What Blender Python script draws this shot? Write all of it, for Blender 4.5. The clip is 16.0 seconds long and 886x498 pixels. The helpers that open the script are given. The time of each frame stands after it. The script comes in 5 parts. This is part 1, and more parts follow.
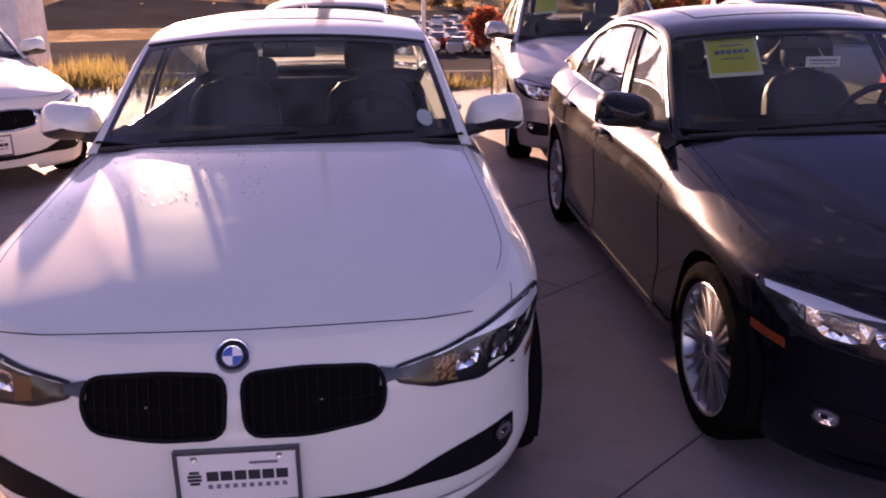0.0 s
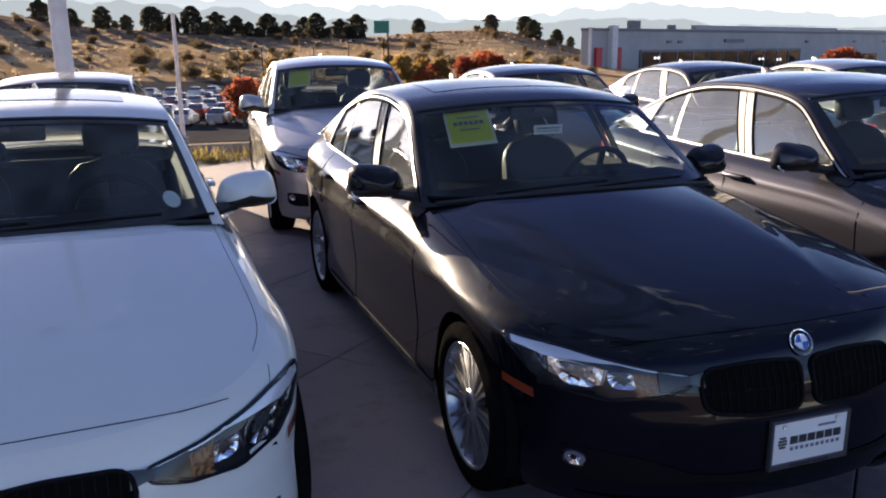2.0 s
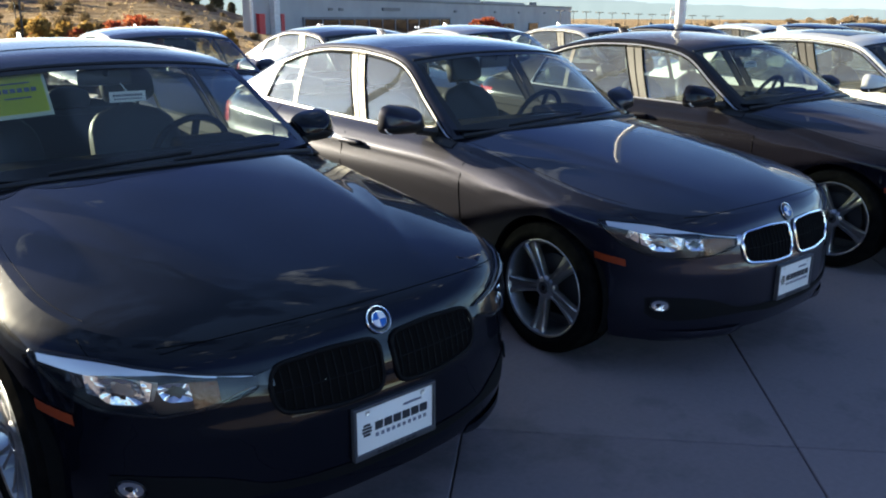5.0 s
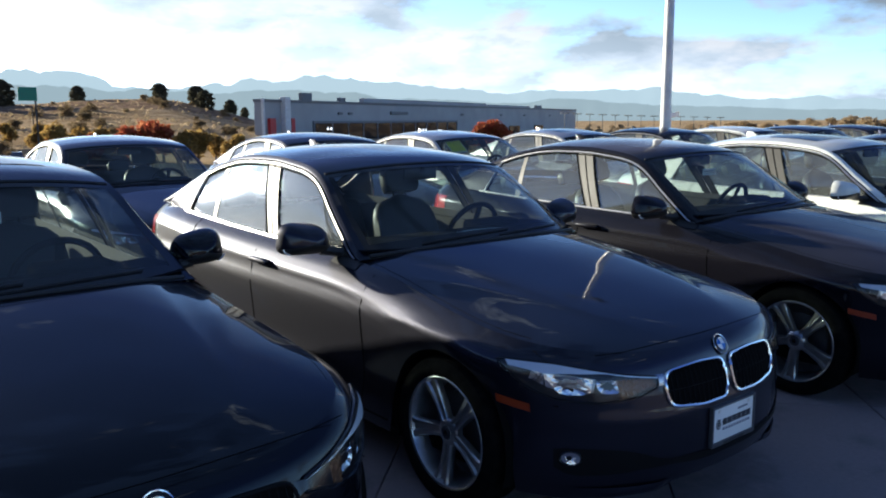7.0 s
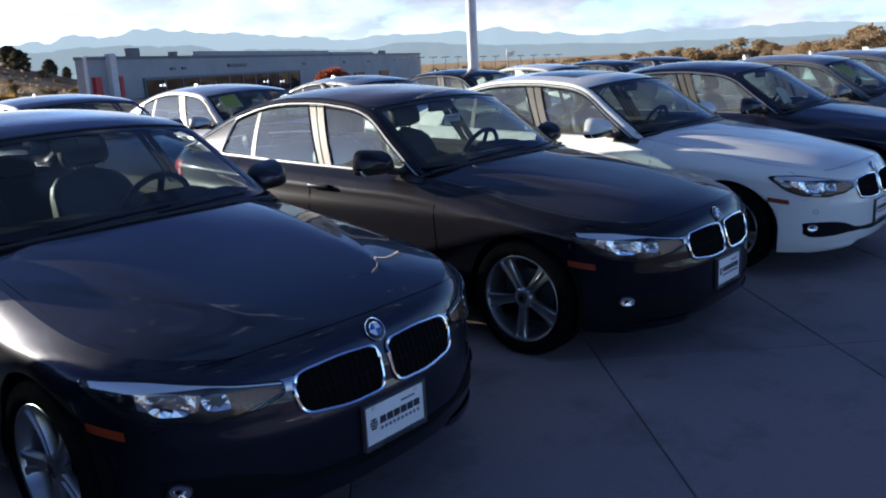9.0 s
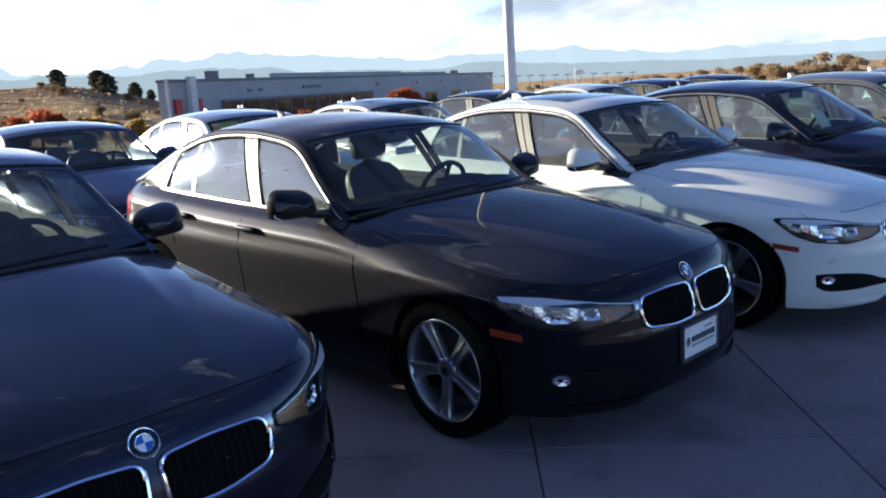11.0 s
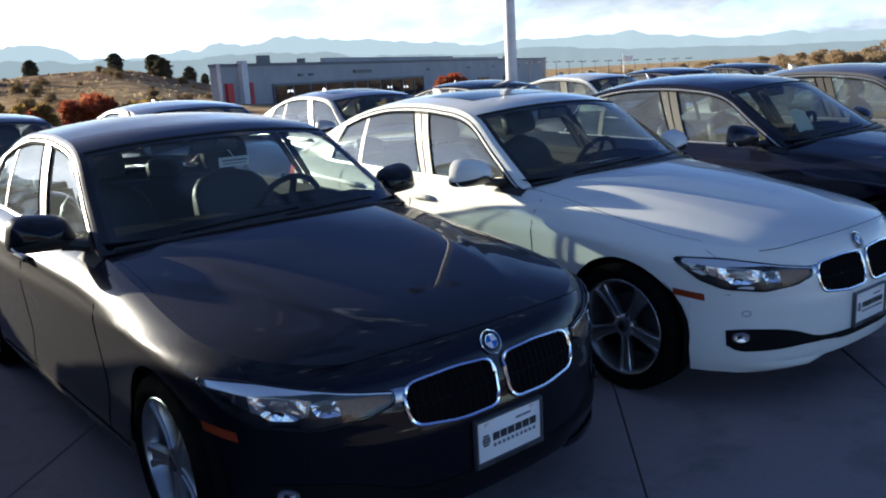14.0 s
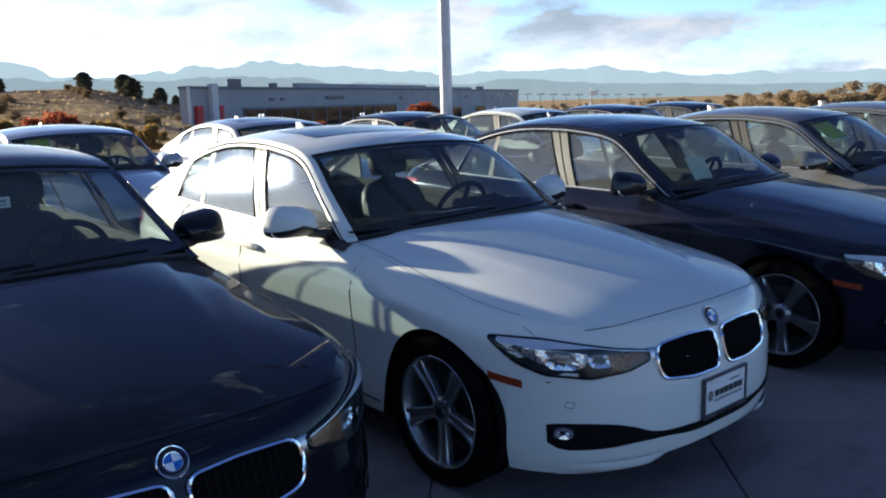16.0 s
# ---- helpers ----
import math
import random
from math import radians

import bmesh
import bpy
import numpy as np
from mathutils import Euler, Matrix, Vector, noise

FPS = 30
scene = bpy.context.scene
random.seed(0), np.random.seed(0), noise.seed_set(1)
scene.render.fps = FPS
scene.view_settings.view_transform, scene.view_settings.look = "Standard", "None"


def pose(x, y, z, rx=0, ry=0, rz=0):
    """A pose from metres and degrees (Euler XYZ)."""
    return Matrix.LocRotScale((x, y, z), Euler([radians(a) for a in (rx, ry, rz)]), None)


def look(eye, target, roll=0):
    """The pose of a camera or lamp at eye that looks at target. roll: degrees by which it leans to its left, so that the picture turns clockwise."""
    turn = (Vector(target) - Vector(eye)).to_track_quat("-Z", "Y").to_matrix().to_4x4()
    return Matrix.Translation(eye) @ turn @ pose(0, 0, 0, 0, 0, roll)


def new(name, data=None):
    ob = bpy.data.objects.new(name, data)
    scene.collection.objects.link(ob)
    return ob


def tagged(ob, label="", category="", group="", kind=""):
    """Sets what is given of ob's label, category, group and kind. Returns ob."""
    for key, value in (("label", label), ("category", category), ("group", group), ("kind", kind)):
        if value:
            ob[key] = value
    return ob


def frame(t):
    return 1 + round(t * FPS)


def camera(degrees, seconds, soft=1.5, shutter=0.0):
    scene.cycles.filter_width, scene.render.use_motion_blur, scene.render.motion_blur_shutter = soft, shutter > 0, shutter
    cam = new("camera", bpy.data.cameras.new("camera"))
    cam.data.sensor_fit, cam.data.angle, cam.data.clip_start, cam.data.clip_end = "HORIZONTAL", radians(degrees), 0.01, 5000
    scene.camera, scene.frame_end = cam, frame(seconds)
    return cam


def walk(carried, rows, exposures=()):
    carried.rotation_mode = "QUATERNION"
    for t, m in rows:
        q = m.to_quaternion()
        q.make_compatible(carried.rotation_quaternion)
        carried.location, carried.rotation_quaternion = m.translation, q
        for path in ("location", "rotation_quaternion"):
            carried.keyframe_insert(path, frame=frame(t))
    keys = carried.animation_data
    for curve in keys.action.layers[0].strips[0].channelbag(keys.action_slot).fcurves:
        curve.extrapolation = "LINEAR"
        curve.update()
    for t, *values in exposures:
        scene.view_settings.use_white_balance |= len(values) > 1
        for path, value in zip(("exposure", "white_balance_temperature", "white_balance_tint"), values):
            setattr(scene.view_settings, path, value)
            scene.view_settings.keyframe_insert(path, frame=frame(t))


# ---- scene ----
cam = camera(57.22, 16.0, soft=2.0)
ROWS = [  # seconds, eye, yaw, pitch, roll
    (0.0, -0.241, 0.265, 1.579, 0.47, -18.06, -0.50),
    (0.5, -0.228, 0.261, 1.587, -3.97, -14.34, -0.27),
    (1.0, -0.212, 0.244, 1.587, -7.37, -12.96, 0.09),
    (1.5, -0.209, 0.249, 1.596, -11.91, -13.08, 0.20),
    (2.0, -0.173, 0.237, 1.616, -15.84, -13.63, -0.72),
    (2.5, -0.140, 0.235, 1.605, -21.08, -14.89, -0.79),
    (3.0, -0.084, 0.273, 1.595, -24.26, -14.83, -1.26),
    (3.5, 0.014, 0.297, 1.585, -26.84, -16.30, -2.28),
    (4.0, 0.115, 0.297, 1.587, -30.54, -16.07, -1.72),
    (4.5, 0.204, 0.330, 1.565, -35.90, -16.09, -0.56),
    (4.7, 0.246, 0.360, 1.563, -38.67, -16.33, 0.25),
    (6.8, 0.955, 0.449, 1.619, -36.80, -10.06, -0.93),
    (7.0, 1.014, 0.437, 1.608, -37.95, -9.02, -0.26),
    (7.5, 1.275, 0.472, 1.601, -44.47, -9.13, 2.00),
    (8.0, 1.543, 0.419, 1.592, -50.19, -10.88, -0.52),
    (8.5, 1.829, 0.340, 1.596, -49.50, -10.46, -1.25),
    (8.7, 1.911, 0.311, 1.596, -49.01, -12.53, -2.40),
    (10.8, 3.014, 0.213, 1.596, -43.06, -11.28, -2.91),
    (11.0, 3.104, 0.212, 1.590, -42.77, -11.37, -3.60),
    (11.5, 3.366, 0.231, 1.604, -44.85, -11.38, -2.73),
    (12.0, 3.649, 0.179, 1.589, -42.11, -11.04, -2.77),
    (12.5, 3.880, 0.120, 1.599, -38.41, -11.30, -3.51),
    (13.0, 4.106, 0.176, 1.587, -40.67, -12.63, -2.04),
    (13.5, 4.325, 0.221, 1.578, -42.91, -13.00, -2.23),
    (14.0, 4.589, 0.169, 1.587, -39.01, -12.15, -3.33),
    (14.5, 4.806, 0.121, 1.587, -37.74, -10.81, -2.63),
    (15.0, 5.070, 0.161, 1.580, -40.99, -13.07, -2.07),
    (15.5, 5.322, 0.190, 1.575, -45.83, -12.67, -1.83),
    (16.0, 5.581, 0.163, 1.589, -41.16, -10.27, -1.62),
]


def aimed(x, y, z, yaw, pitch, roll):
    a, b = radians(yaw), radians(pitch)
    ahead = Vector((-math.sin(a) * math.cos(b), math.cos(a) * math.cos(b), math.sin(b)))
    return look((x, y, z), Vector((x, y, z)) + ahead, roll)


walk(cam, [(t, aimed(*row)) for t, *row in ROWS], [(0.0, 2.85, 8200, 64), (0.6, 2.75, 7850, 52), (1.5, 2.5, 6900, 30), (3.0, 2.85, 6200, 14), (4.5, 2.95, 6250, 7), (7.0, 2.22, 5550, 9), (7.6, 2.06, 5500, 11), (8.5, 2.08, 5450, 15), (10.8, 2.47, 5650, 14), (12.0, 2.52, 5650, 14), (14.0, 2.27, 5650, 11), (16.0, 2.17, 5600, 10)])

# ---- world, sun ----
SUN_LEFT, SUN_UP = 20.4, 12.6  # degrees to the left of the cars' axis, and above the horizon
sun_way = Vector((-math.sin(radians(SUN_LEFT)) * math.cos(radians(SUN_UP)), math.cos(radians(SUN_LEFT)) * math.cos(radians(SUN_UP)), math.sin(radians(SUN_UP))))
sun = new("sun", bpy.data.lights.new("sun", "SUN"))
sun.data.energy, sun.data.angle, sun.data.color = 3.0, radians(0.6), (1.0, 0.85, 0.58)
sun.matrix_world = look((0, 0, 30), Vector((0, 0, 30)) - sun_way)


class Nodes:
    """A short way to write node trees."""

    def __init__(self, tree):
        self.tree = tree

    def add(self, kind, **given):
        n = self.tree.nodes.new(kind)
        for key, value in given.items():
            if key in n.inputs:
                self.put(n.inputs[key], value)
            elif key.replace("_", " ") in n.inputs:
                self.put(n.inputs[key.replace("_", " ")], value)
            else:
                setattr(n, key, value)
        return n

    def put(self, socket, value):
        if isinstance(value, bpy.types.NodeSocket):
            self.tree.links.new(value, socket)
        else:
            socket.default_value = value

    def math(self, op, a, b=0.0):
        n = self.add("ShaderNodeMath", operation=op)
        self.put(n.inputs[0], a), self.put(n.inputs[1], b)
        return n.outputs[0]

    def noise(self, vector, scale, detail=4.0, rough=0.55):
        n = self.add("ShaderNodeTexNoise", Scale=scale, Detail=detail, Roughness=rough)
        if vector is not None:
            self.put(n.inputs["Vector"], vector)
        return n.outputs["Fac"]

    def ramp(self, fac, stops):
        n = self.add("ShaderNodeValToRGB")
        self.put(n.inputs[0], fac)
        ends = n.color_ramp.elements
        while len(ends) < len(stops):
            ends.new(0.5)
        for e, (at, colour) in zip(ends, stops):
            e.position, e.color = at, (*colour, 1) if len(colour) == 3 else colour
        return n.outputs["Color"]

    def mix(self, fac, a, b, blend="MIX"):
        n = self.add("ShaderNodeMix", data_type="RGBA", blend_type=blend)
        self.put(n.inputs[0], fac)
        self.put(n.inputs[6], a if isinstance(a, bpy.types.NodeSocket) else (*a, 1))
        self.put(n.inputs[7], b if isinstance(b, bpy.types.NodeSocket) else (*b, 1))
        return n.outputs[2]


world = bpy.data.worlds.new("sky")
scene.world = world
world.use_nodes = True
W = Nodes(world.node_tree)
world.node_tree.nodes.clear()
SKY_GAIN = 0.055
sky = W.add("ShaderNodeTexSky", sky_type="NISHITA", sun_disc=False, sun_elevation=radians(SUN_UP), sun_rotation=radians(-SUN_LEFT), altitude=2600.0, air_density=0.9, dust_density=0.15, ozone_density=1.6)
way = W.add("ShaderNodeTexCoord").outputs["Generated"]
parts_xyz = W.add("ShaderNodeSeparateXYZ")
W.put(parts_xyz.inputs[0], way)
up = W.math("MAXIMUM", parts_xyz.outputs["Z"], 0.0)
flat = W.add("ShaderNodeCombineXYZ")
W.put(flat.inputs[0], parts_xyz.outputs["X"])
W.put(flat.inputs[1], parts_xyz.outputs["Y"])
W.put(flat.inputs[2], W.math("MULTIPLY", up, 2.7))
billow = W.noise(flat.outputs[0], 6.0, 7.0, 0.55)
wisps = W.noise(flat.outputs[0], 2.2, 3.0, 0.5)
sun_dot = W.add("ShaderNodeVectorMath", operation="DOT_PRODUCT")
W.put(sun_dot.inputs[0], way)
sun_dot.inputs[1].default_value = sun_way
nearness = W.math("MAXIMUM", sun_dot.outputs["Value"], 0.0)
toward = W.math("ADD", W.math("MULTIPLY", sun_dot.outputs["Value"], 0.5), 0.5)
cover = W.math("ADD", W.math("ADD", W.math("MULTIPLY", billow, 0.80), W.math("MULTIPLY", wisps, 0.45)), W.math("ADD", W.math("MULTIPLY", W.math("POWER", toward, 3.0), 0.16), W.math("MULTIPLY", W.math("POWER", W.math("SUBTRACT", 1.0, up), 11.0), 0.14)))
open_sky = W.ramp(up, [(0.13, (1, 1, 1)), (0.27, (0.10, 0.10, 0.10)), (0.60, (0.12, 0.12, 0.12)), (0.80, (0.55, 0.55, 0.55))])
mask = W.math("MULTIPLY", W.ramp(cover, [(0.665, (0, 0, 0)), (0.76, (1, 1, 1))]), open_sky)
deep = W.ramp(up, [(0.15, (1.0, 1.0, 1.0)), (0.42, (0.22, 0.23, 0.39)), (0.60, (0.42, 0.41, 0.55)), (0.90, (1.25, 1.10, 1.02))])
air = W.mix(1.0, sky.outputs["Color"], deep, "MULTIPLY")
low_sky = W.math("POWER", W.math("SUBTRACT", 1.0, up), 5.5)
lit = W.math("MULTIPLY", low_sky, W.math("ADD", 4.4, W.math("MULTIPLY", W.math("POWER", nearness, 2.0), 6.5)))
shade = W.ramp(W.noise(flat.outputs[0], 7.5, 6.0), [(0.38, (0.46, 0.54, 0.59)), (0.50, (0.72, 0.78, 0.81)), (0.58, (1.0, 0.97, 0.92))])
cloud = W.add("ShaderNodeVectorMath", operation="SCALE")
W.put(cloud.inputs[0], shade), W.put(cloud.inputs["Scale"], lit)
puffs = W.math("MULTIPLY", W.ramp(W.noise(flat.outputs[0], 5.2, 6.0, 0.55), [(0.635, (0, 0, 0)), (0.71, (1, 1, 1))]), W.ramp(up, [(0.42, (0, 0, 0)), (0.56, (1, 1, 1))]))
clouded = W.mix(mask, W.mix(puffs, air, (3.0, 3.2, 3.5)), cloud.outputs["Vector"])
glow = W.add("ShaderNodeVectorMath", operation="SCALE")
glow.inputs[0].default_value = (1.0, 0.96, 0.88)
band = W.math("MULTIPLY", W.math("POWER", W.math("SUBTRACT", 1.0, up), 9.0), W.math("MULTIPLY", W.math("POWER", toward, 4.0), 6.5))
haze = W.math("ADD", W.math("ADD", W.math("MULTIPLY", W.math("POWER", nearness, 34.0), 5.0), W.math("MULTIPLY", W.math("POWER", nearness, 7.0), 0.6)), W.math("MULTIPLY", W.math("POWER", nearness, 1500.0), 500.0))
W.put(glow.inputs["Scale"], W.math("ADD", haze, band))
total_n = W.add("ShaderNodeVectorMath", operation="ADD")
W.put(total_n.inputs[0], clouded), W.put(total_n.inputs[1], glow.outputs["Vector"])
total = total_n.outputs["Vector"]
ground_glow = W.add("ShaderNodeBackground", Color=total, Strength=SKY_GAIN)
W.put(W.add("ShaderNodeOutputWorld").inputs["Surface"], ground_glow.outputs[0])


# ---- materials ----
def material(name, colour=(0.5, 0.5, 0.5), rough=0.5, metal=0.0, coat=0.0, build=None, **extra):
    m = bpy.data.materials.new(name)
    m.use_nodes = True
    n = Nodes(m.node_tree)
    b = m.node_tree.nodes["Principled BSDF"]
    b.inputs["Base Color"].default_value = (*colour, 1)
    b.inputs["Roughness"].default_value, b.inputs["Metallic"].default_value = rough, metal
    b.inputs["Coat Weight"].default_value, b.inputs["Coat Roughness"].default_value, b.inputs["Coat IOR"].default_value = coat, 0.02, 1.43
    for key, value in extra.items():
        b.inputs[key.replace("_", " ")].default_value = value
    if build:
        build(n, b)
    return m


def object_space(n):
    return n.add("ShaderNodeTexCoord").outputs["Object"]


def bump(n, b, height, strength, distance=0.01):
    k = n.add("ShaderNodeBump", Strength=strength, Distance=distance)
    n.put(k.inputs["Height"], height)
    n.put(b.inputs["Normal"], k.outputs[0])


def paint(name, colour, flake=0.0, dust=0.12, rough=0.35, under=0.04, coat=1.0, sheen=0.0):
    """Car paint: a clear coat over base colour, with a film of dust and water spots on what faces up."""

    def build(n, b):
        at = n.add("ShaderNodeNewGeometry")
        space = object_space(n)
        spots = n.ramp(n.noise(space, 190.0, 2.0), [(0.62, (0, 0, 0)), (0.72, (1, 1, 1))])
        film = n.ramp(n.noise(space, 3.1, 6.0), [(0.35, (0, 0, 0)), (0.75, (1, 1, 1))])
        level = n.add("ShaderNodeSeparateXYZ")
        n.put(level.inputs[0], at.outputs["Normal"])
        facing = n.math("MAXIMUM", level.outputs["Z"], 0.0)
        amount = n.math("MULTIPLY", n.math("MULTIPLY", facing, dust), n.math("ADD", n.math("MULTIPLY", film, 0.7), n.math("MULTIPLY", spots, 0.7)))
        n.put(b.inputs["Base Color"], n.mix(amount, colour, (0.42, 0.39, 0.35)))
        n.put(b.inputs["Coat Roughness"], n.math("ADD", 0.015, n.math("MULTIPLY", amount, 0.5)))

    return material(name, colour, rough, flake, coat, build, Specular_IOR_Level=under, Sheen_Weight=sheen, Sheen_Roughness=0.35, Sheen_Tint=(0.85, 0.80, 0.74, 1))


PAINTS = {
    "white": paint("white_paint", (0.75, 0.765, 0.72), 0.0, 0.10),
    "black": paint("black_paint", (0.0026, 0.0030, 0.0062), 0.0, 0.004, 0.35, 0.03, 0.8),
    "jet": paint("dusty_black_paint", (0.0042, 0.0042, 0.0085), 0.2, 0.014, 0.40, 0.03, 0.75, 0.04),
    "graphite": paint("graphite_paint", (0.017, 0.0175, 0.030), 0.80, 0.004, 0.42),
    "navy": paint("navy_paint", (0.007, 0.0085, 0.021), 0.4, 0.015),
    "silver": paint("silver_paint", (0.50, 0.50, 0.49), 0.65, 0.08),
    "grey": paint("grey_paint", (0.20, 0.195, 0.185), 0.6, 0.08),
}


def glass_build(tint, face=0.06, dust=0.0, rim=0.82):
    def build(n, b):
        tree = n.tree
        out = tree.nodes["Material Output"]
        clear = n.add("ShaderNodeBsdfTransparent", Color=(*tint, 1))
        gloss = n.add("ShaderNodeBsdfGlossy", Color=(1, 1, 1, 1), Roughness=0.0)
        f = n.add("ShaderNodeLayerWeight", Blend=0.5)
        steep = n.math("ADD", face, n.math("MULTIPLY", n.math("POWER", f.outputs["Facing"], 4.6), rim))
        both = n.add("ShaderNodeMixShader")
        n.put(both.inputs[0], steep)
        n.put(both.inputs[1], clear.outputs[0]), n.put(both.inputs[2], gloss.outputs[0])
        film = n.add("ShaderNodeBsdfDiffuse", Color=(0.72, 0.77, 0.73, 1))
        dusty = n.add("ShaderNodeMixShader")
        n.put(dusty.inputs[0], n.math("MULTIPLY", n.ramp(n.noise(object_space(n), 5.0, 5.0), [(0.25, (0.5, 0.5, 0.5)), (0.7, (1, 1, 1))]), dust))
        n.put(dusty.inputs[1], both.outputs[0]), n.put(dusty.inputs[2], film.outputs[0])
        n.put(out.inputs["Surface"], dusty.outputs[0])
        tree.nodes.remove(b)

    return build


windscreen_glass = material("windscreen_glass", build=glass_build((0.68, 0.74, 0.735), 0.05, 0.004))
rear_glass = material("rear_glass", build=glass_build((0.44, 0.49, 0.48), 0.05, 0.02))
side_glass = material("side_glass", build=glass_build((0.76, 0.87, 0.85), 0.12, 0.09, 0.6))
lens_glass = material("lens_glass", build=glass_build((0.92, 0.94, 0.95), 0.022, 0.0, 0.55))
chrome = material("chrome", (0.85, 0.85, 0.86), 0.08, 1.0)
satin = material("satin_trim", (0.76, 0.74, 0.70), 0.30, 1.0)
alloy = material("alloy", (0.58, 0.59, 0.61), 0.30, 0.9, build=lambda n, b: n.put(b.inputs["Base Color"], n.ramp(n.noise(object_space(n), 14.0), [(0.3, (0.34, 0.34, 0.35)), (0.7, (0.47, 0.48, 0.50))])))
dark_alloy = material("dark_alloy", (0.10, 0.10, 0.105), 0.45, 0.7)
rubber = material("rubber", (0.018, 0.018, 0.019), 0.9, Specular_IOR_Level=0.0, build=lambda n, b: n.put(b.inputs["Base Color"], n.ramp(n.noise(object_space(n), 22.0), [(0.35, (0.005, 0.005, 0.005)), (0.75, (0.010, 0.0095, 0.009))])))
black_plastic = material("black_plastic", (0.016, 0.016, 0.017), 0.5)
gloss_black = material("gloss_black", (0.008, 0.008, 0.009), 0.12)
gap_black = material("gap_black", (0.005, 0.005, 0.005), 0.9, Specular_IOR_Level=0.05)
lamp_housing = material("lamp_housing", (0.016, 0.016, 0.019), 0.25, 0.3, build=lambda n, b: bump(n, b, n.noise(object_space(n), 26.0, 1.0), 0.5, 0.006))
intake_black = material("intake_black", (0.005, 0.005, 0.006), 0.7, Specular_IOR_Level=0.12)
pillar_black = material("pillar_black", (0.028, 0.026, 0.023), 0.50)
reflector = material("reflector", (0.82, 0.83, 0.86), 0.14, 1.0, build=lambda n, b: bump(n, b, n.noise(object_space(n), 42.0, 1.0), 0.6, 0.006))
# bronze tone stands for sunlit surroundings mirrored in the headlight's inner end
bronze_reflection = material("bronze_reflection", (0.13, 0.065, 0.032), 0.25, 0.7, build=lambda n, b: bump(n, b, n.noise(object_space(n), 60.0, 1.0), 0.7, 0.006))
bridge_grey = material("bridge_grey", (0.42, 0.42, 0.44), 0.22, 1.0)
brow_grey = material("brow_grey", (0.62, 0.66, 0.71), 0.25, 0.4)
amber = material("amber_plastic", (0.26, 0.040, 0.012), 0.25, coat=0.6)
red_plastic = material("red_plastic", (0.42, 0.012, 0.014), 0.2, coat=0.6)
badge_blue = material("badge_blue", (0.02, 0.13, 0.48), 0.25, coat=0.8)
badge_white = material("badge_white", (0.85, 0.85, 0.86), 0.25, coat=0.8)
plate_white = material("plate_white", (0.80, 0.80, 0.79), 0.4)
plate_ink = material("plate_ink", (0.025, 0.027, 0.035), 0.5)
plate_blue = material("plate_ink_grey", (0.16, 0.17, 0.22), 0.5)
leather = material("leather", (0.024, 0.022, 0.022), 0.5, build=lambda n, b: bump(n, b, n.noise(object_space(n), 220.0, 2.0), 0.25, 0.002))
beige_leather = material("beige_leather", (0.38, 0.33, 0.25), 0.55, build=lambda n, b: bump(n, b, n.noise(object_space(n), 220.0, 2.0), 0.25, 0.002))
dash_plastic = material("dash_plastic", (0.014, 0.014, 0.015), 0.85, Specular_IOR_Level=0.0)


def thin_paper(n, b):
    glow_through = n.add("ShaderNodeBsdfTranslucent", Color=b.inputs["Base Color"].default_value[:])
    both = n.add("ShaderNodeMixShader", Fac=0.5)
    n.put(both.inputs[1], b.outputs[0]), n.put(both.inputs[2], glow_through.outputs[0])
    n.put(n.tree.nodes["Material Output"].inputs["Surface"], both.outputs[0])


sticker_lime = material("sticker_lime", (0.80, 0.80, 0.13), 0.6, build=thin_paper)
paper_cream = material("paper_cream", (0.72, 0.70, 0.52), 0.7)
paper_white = material("paper_white", (0.82, 0.83, 0.80), 0.6)


# ---- mesh tools ----
def eased(points):
    """A smooth curve through a few (at, value) pairs."""
    t = np.array([p[0] for p in points], float)
    v = np.array([p[1] for p in points], float)
    d = np.diff(v) / np.diff(t)
    slope = np.r_[d[0], (d[1:] + d[:-1]) / 2, d[-1]]
    slope[1:-1][d[1:] * d[:-1] <= 0] = 0.0

    def at(q):
        q = np.clip(q, t[0], t[-1])
        i = np.clip(np.searchsorted(t, q) - 1, 0, len(t) - 2)
        h = t[i + 1] - t[i]
        s = (q - t[i]) / h
        return (2 * s**3 - 3 * s**2 + 1) * v[i] + (s**3 - 2 * s**2 + s) * h * slope[i] + (3 * s**2 - 2 * s**3) * v[i + 1] + (s**3 - s**2) * h * slope[i + 1]

    return at


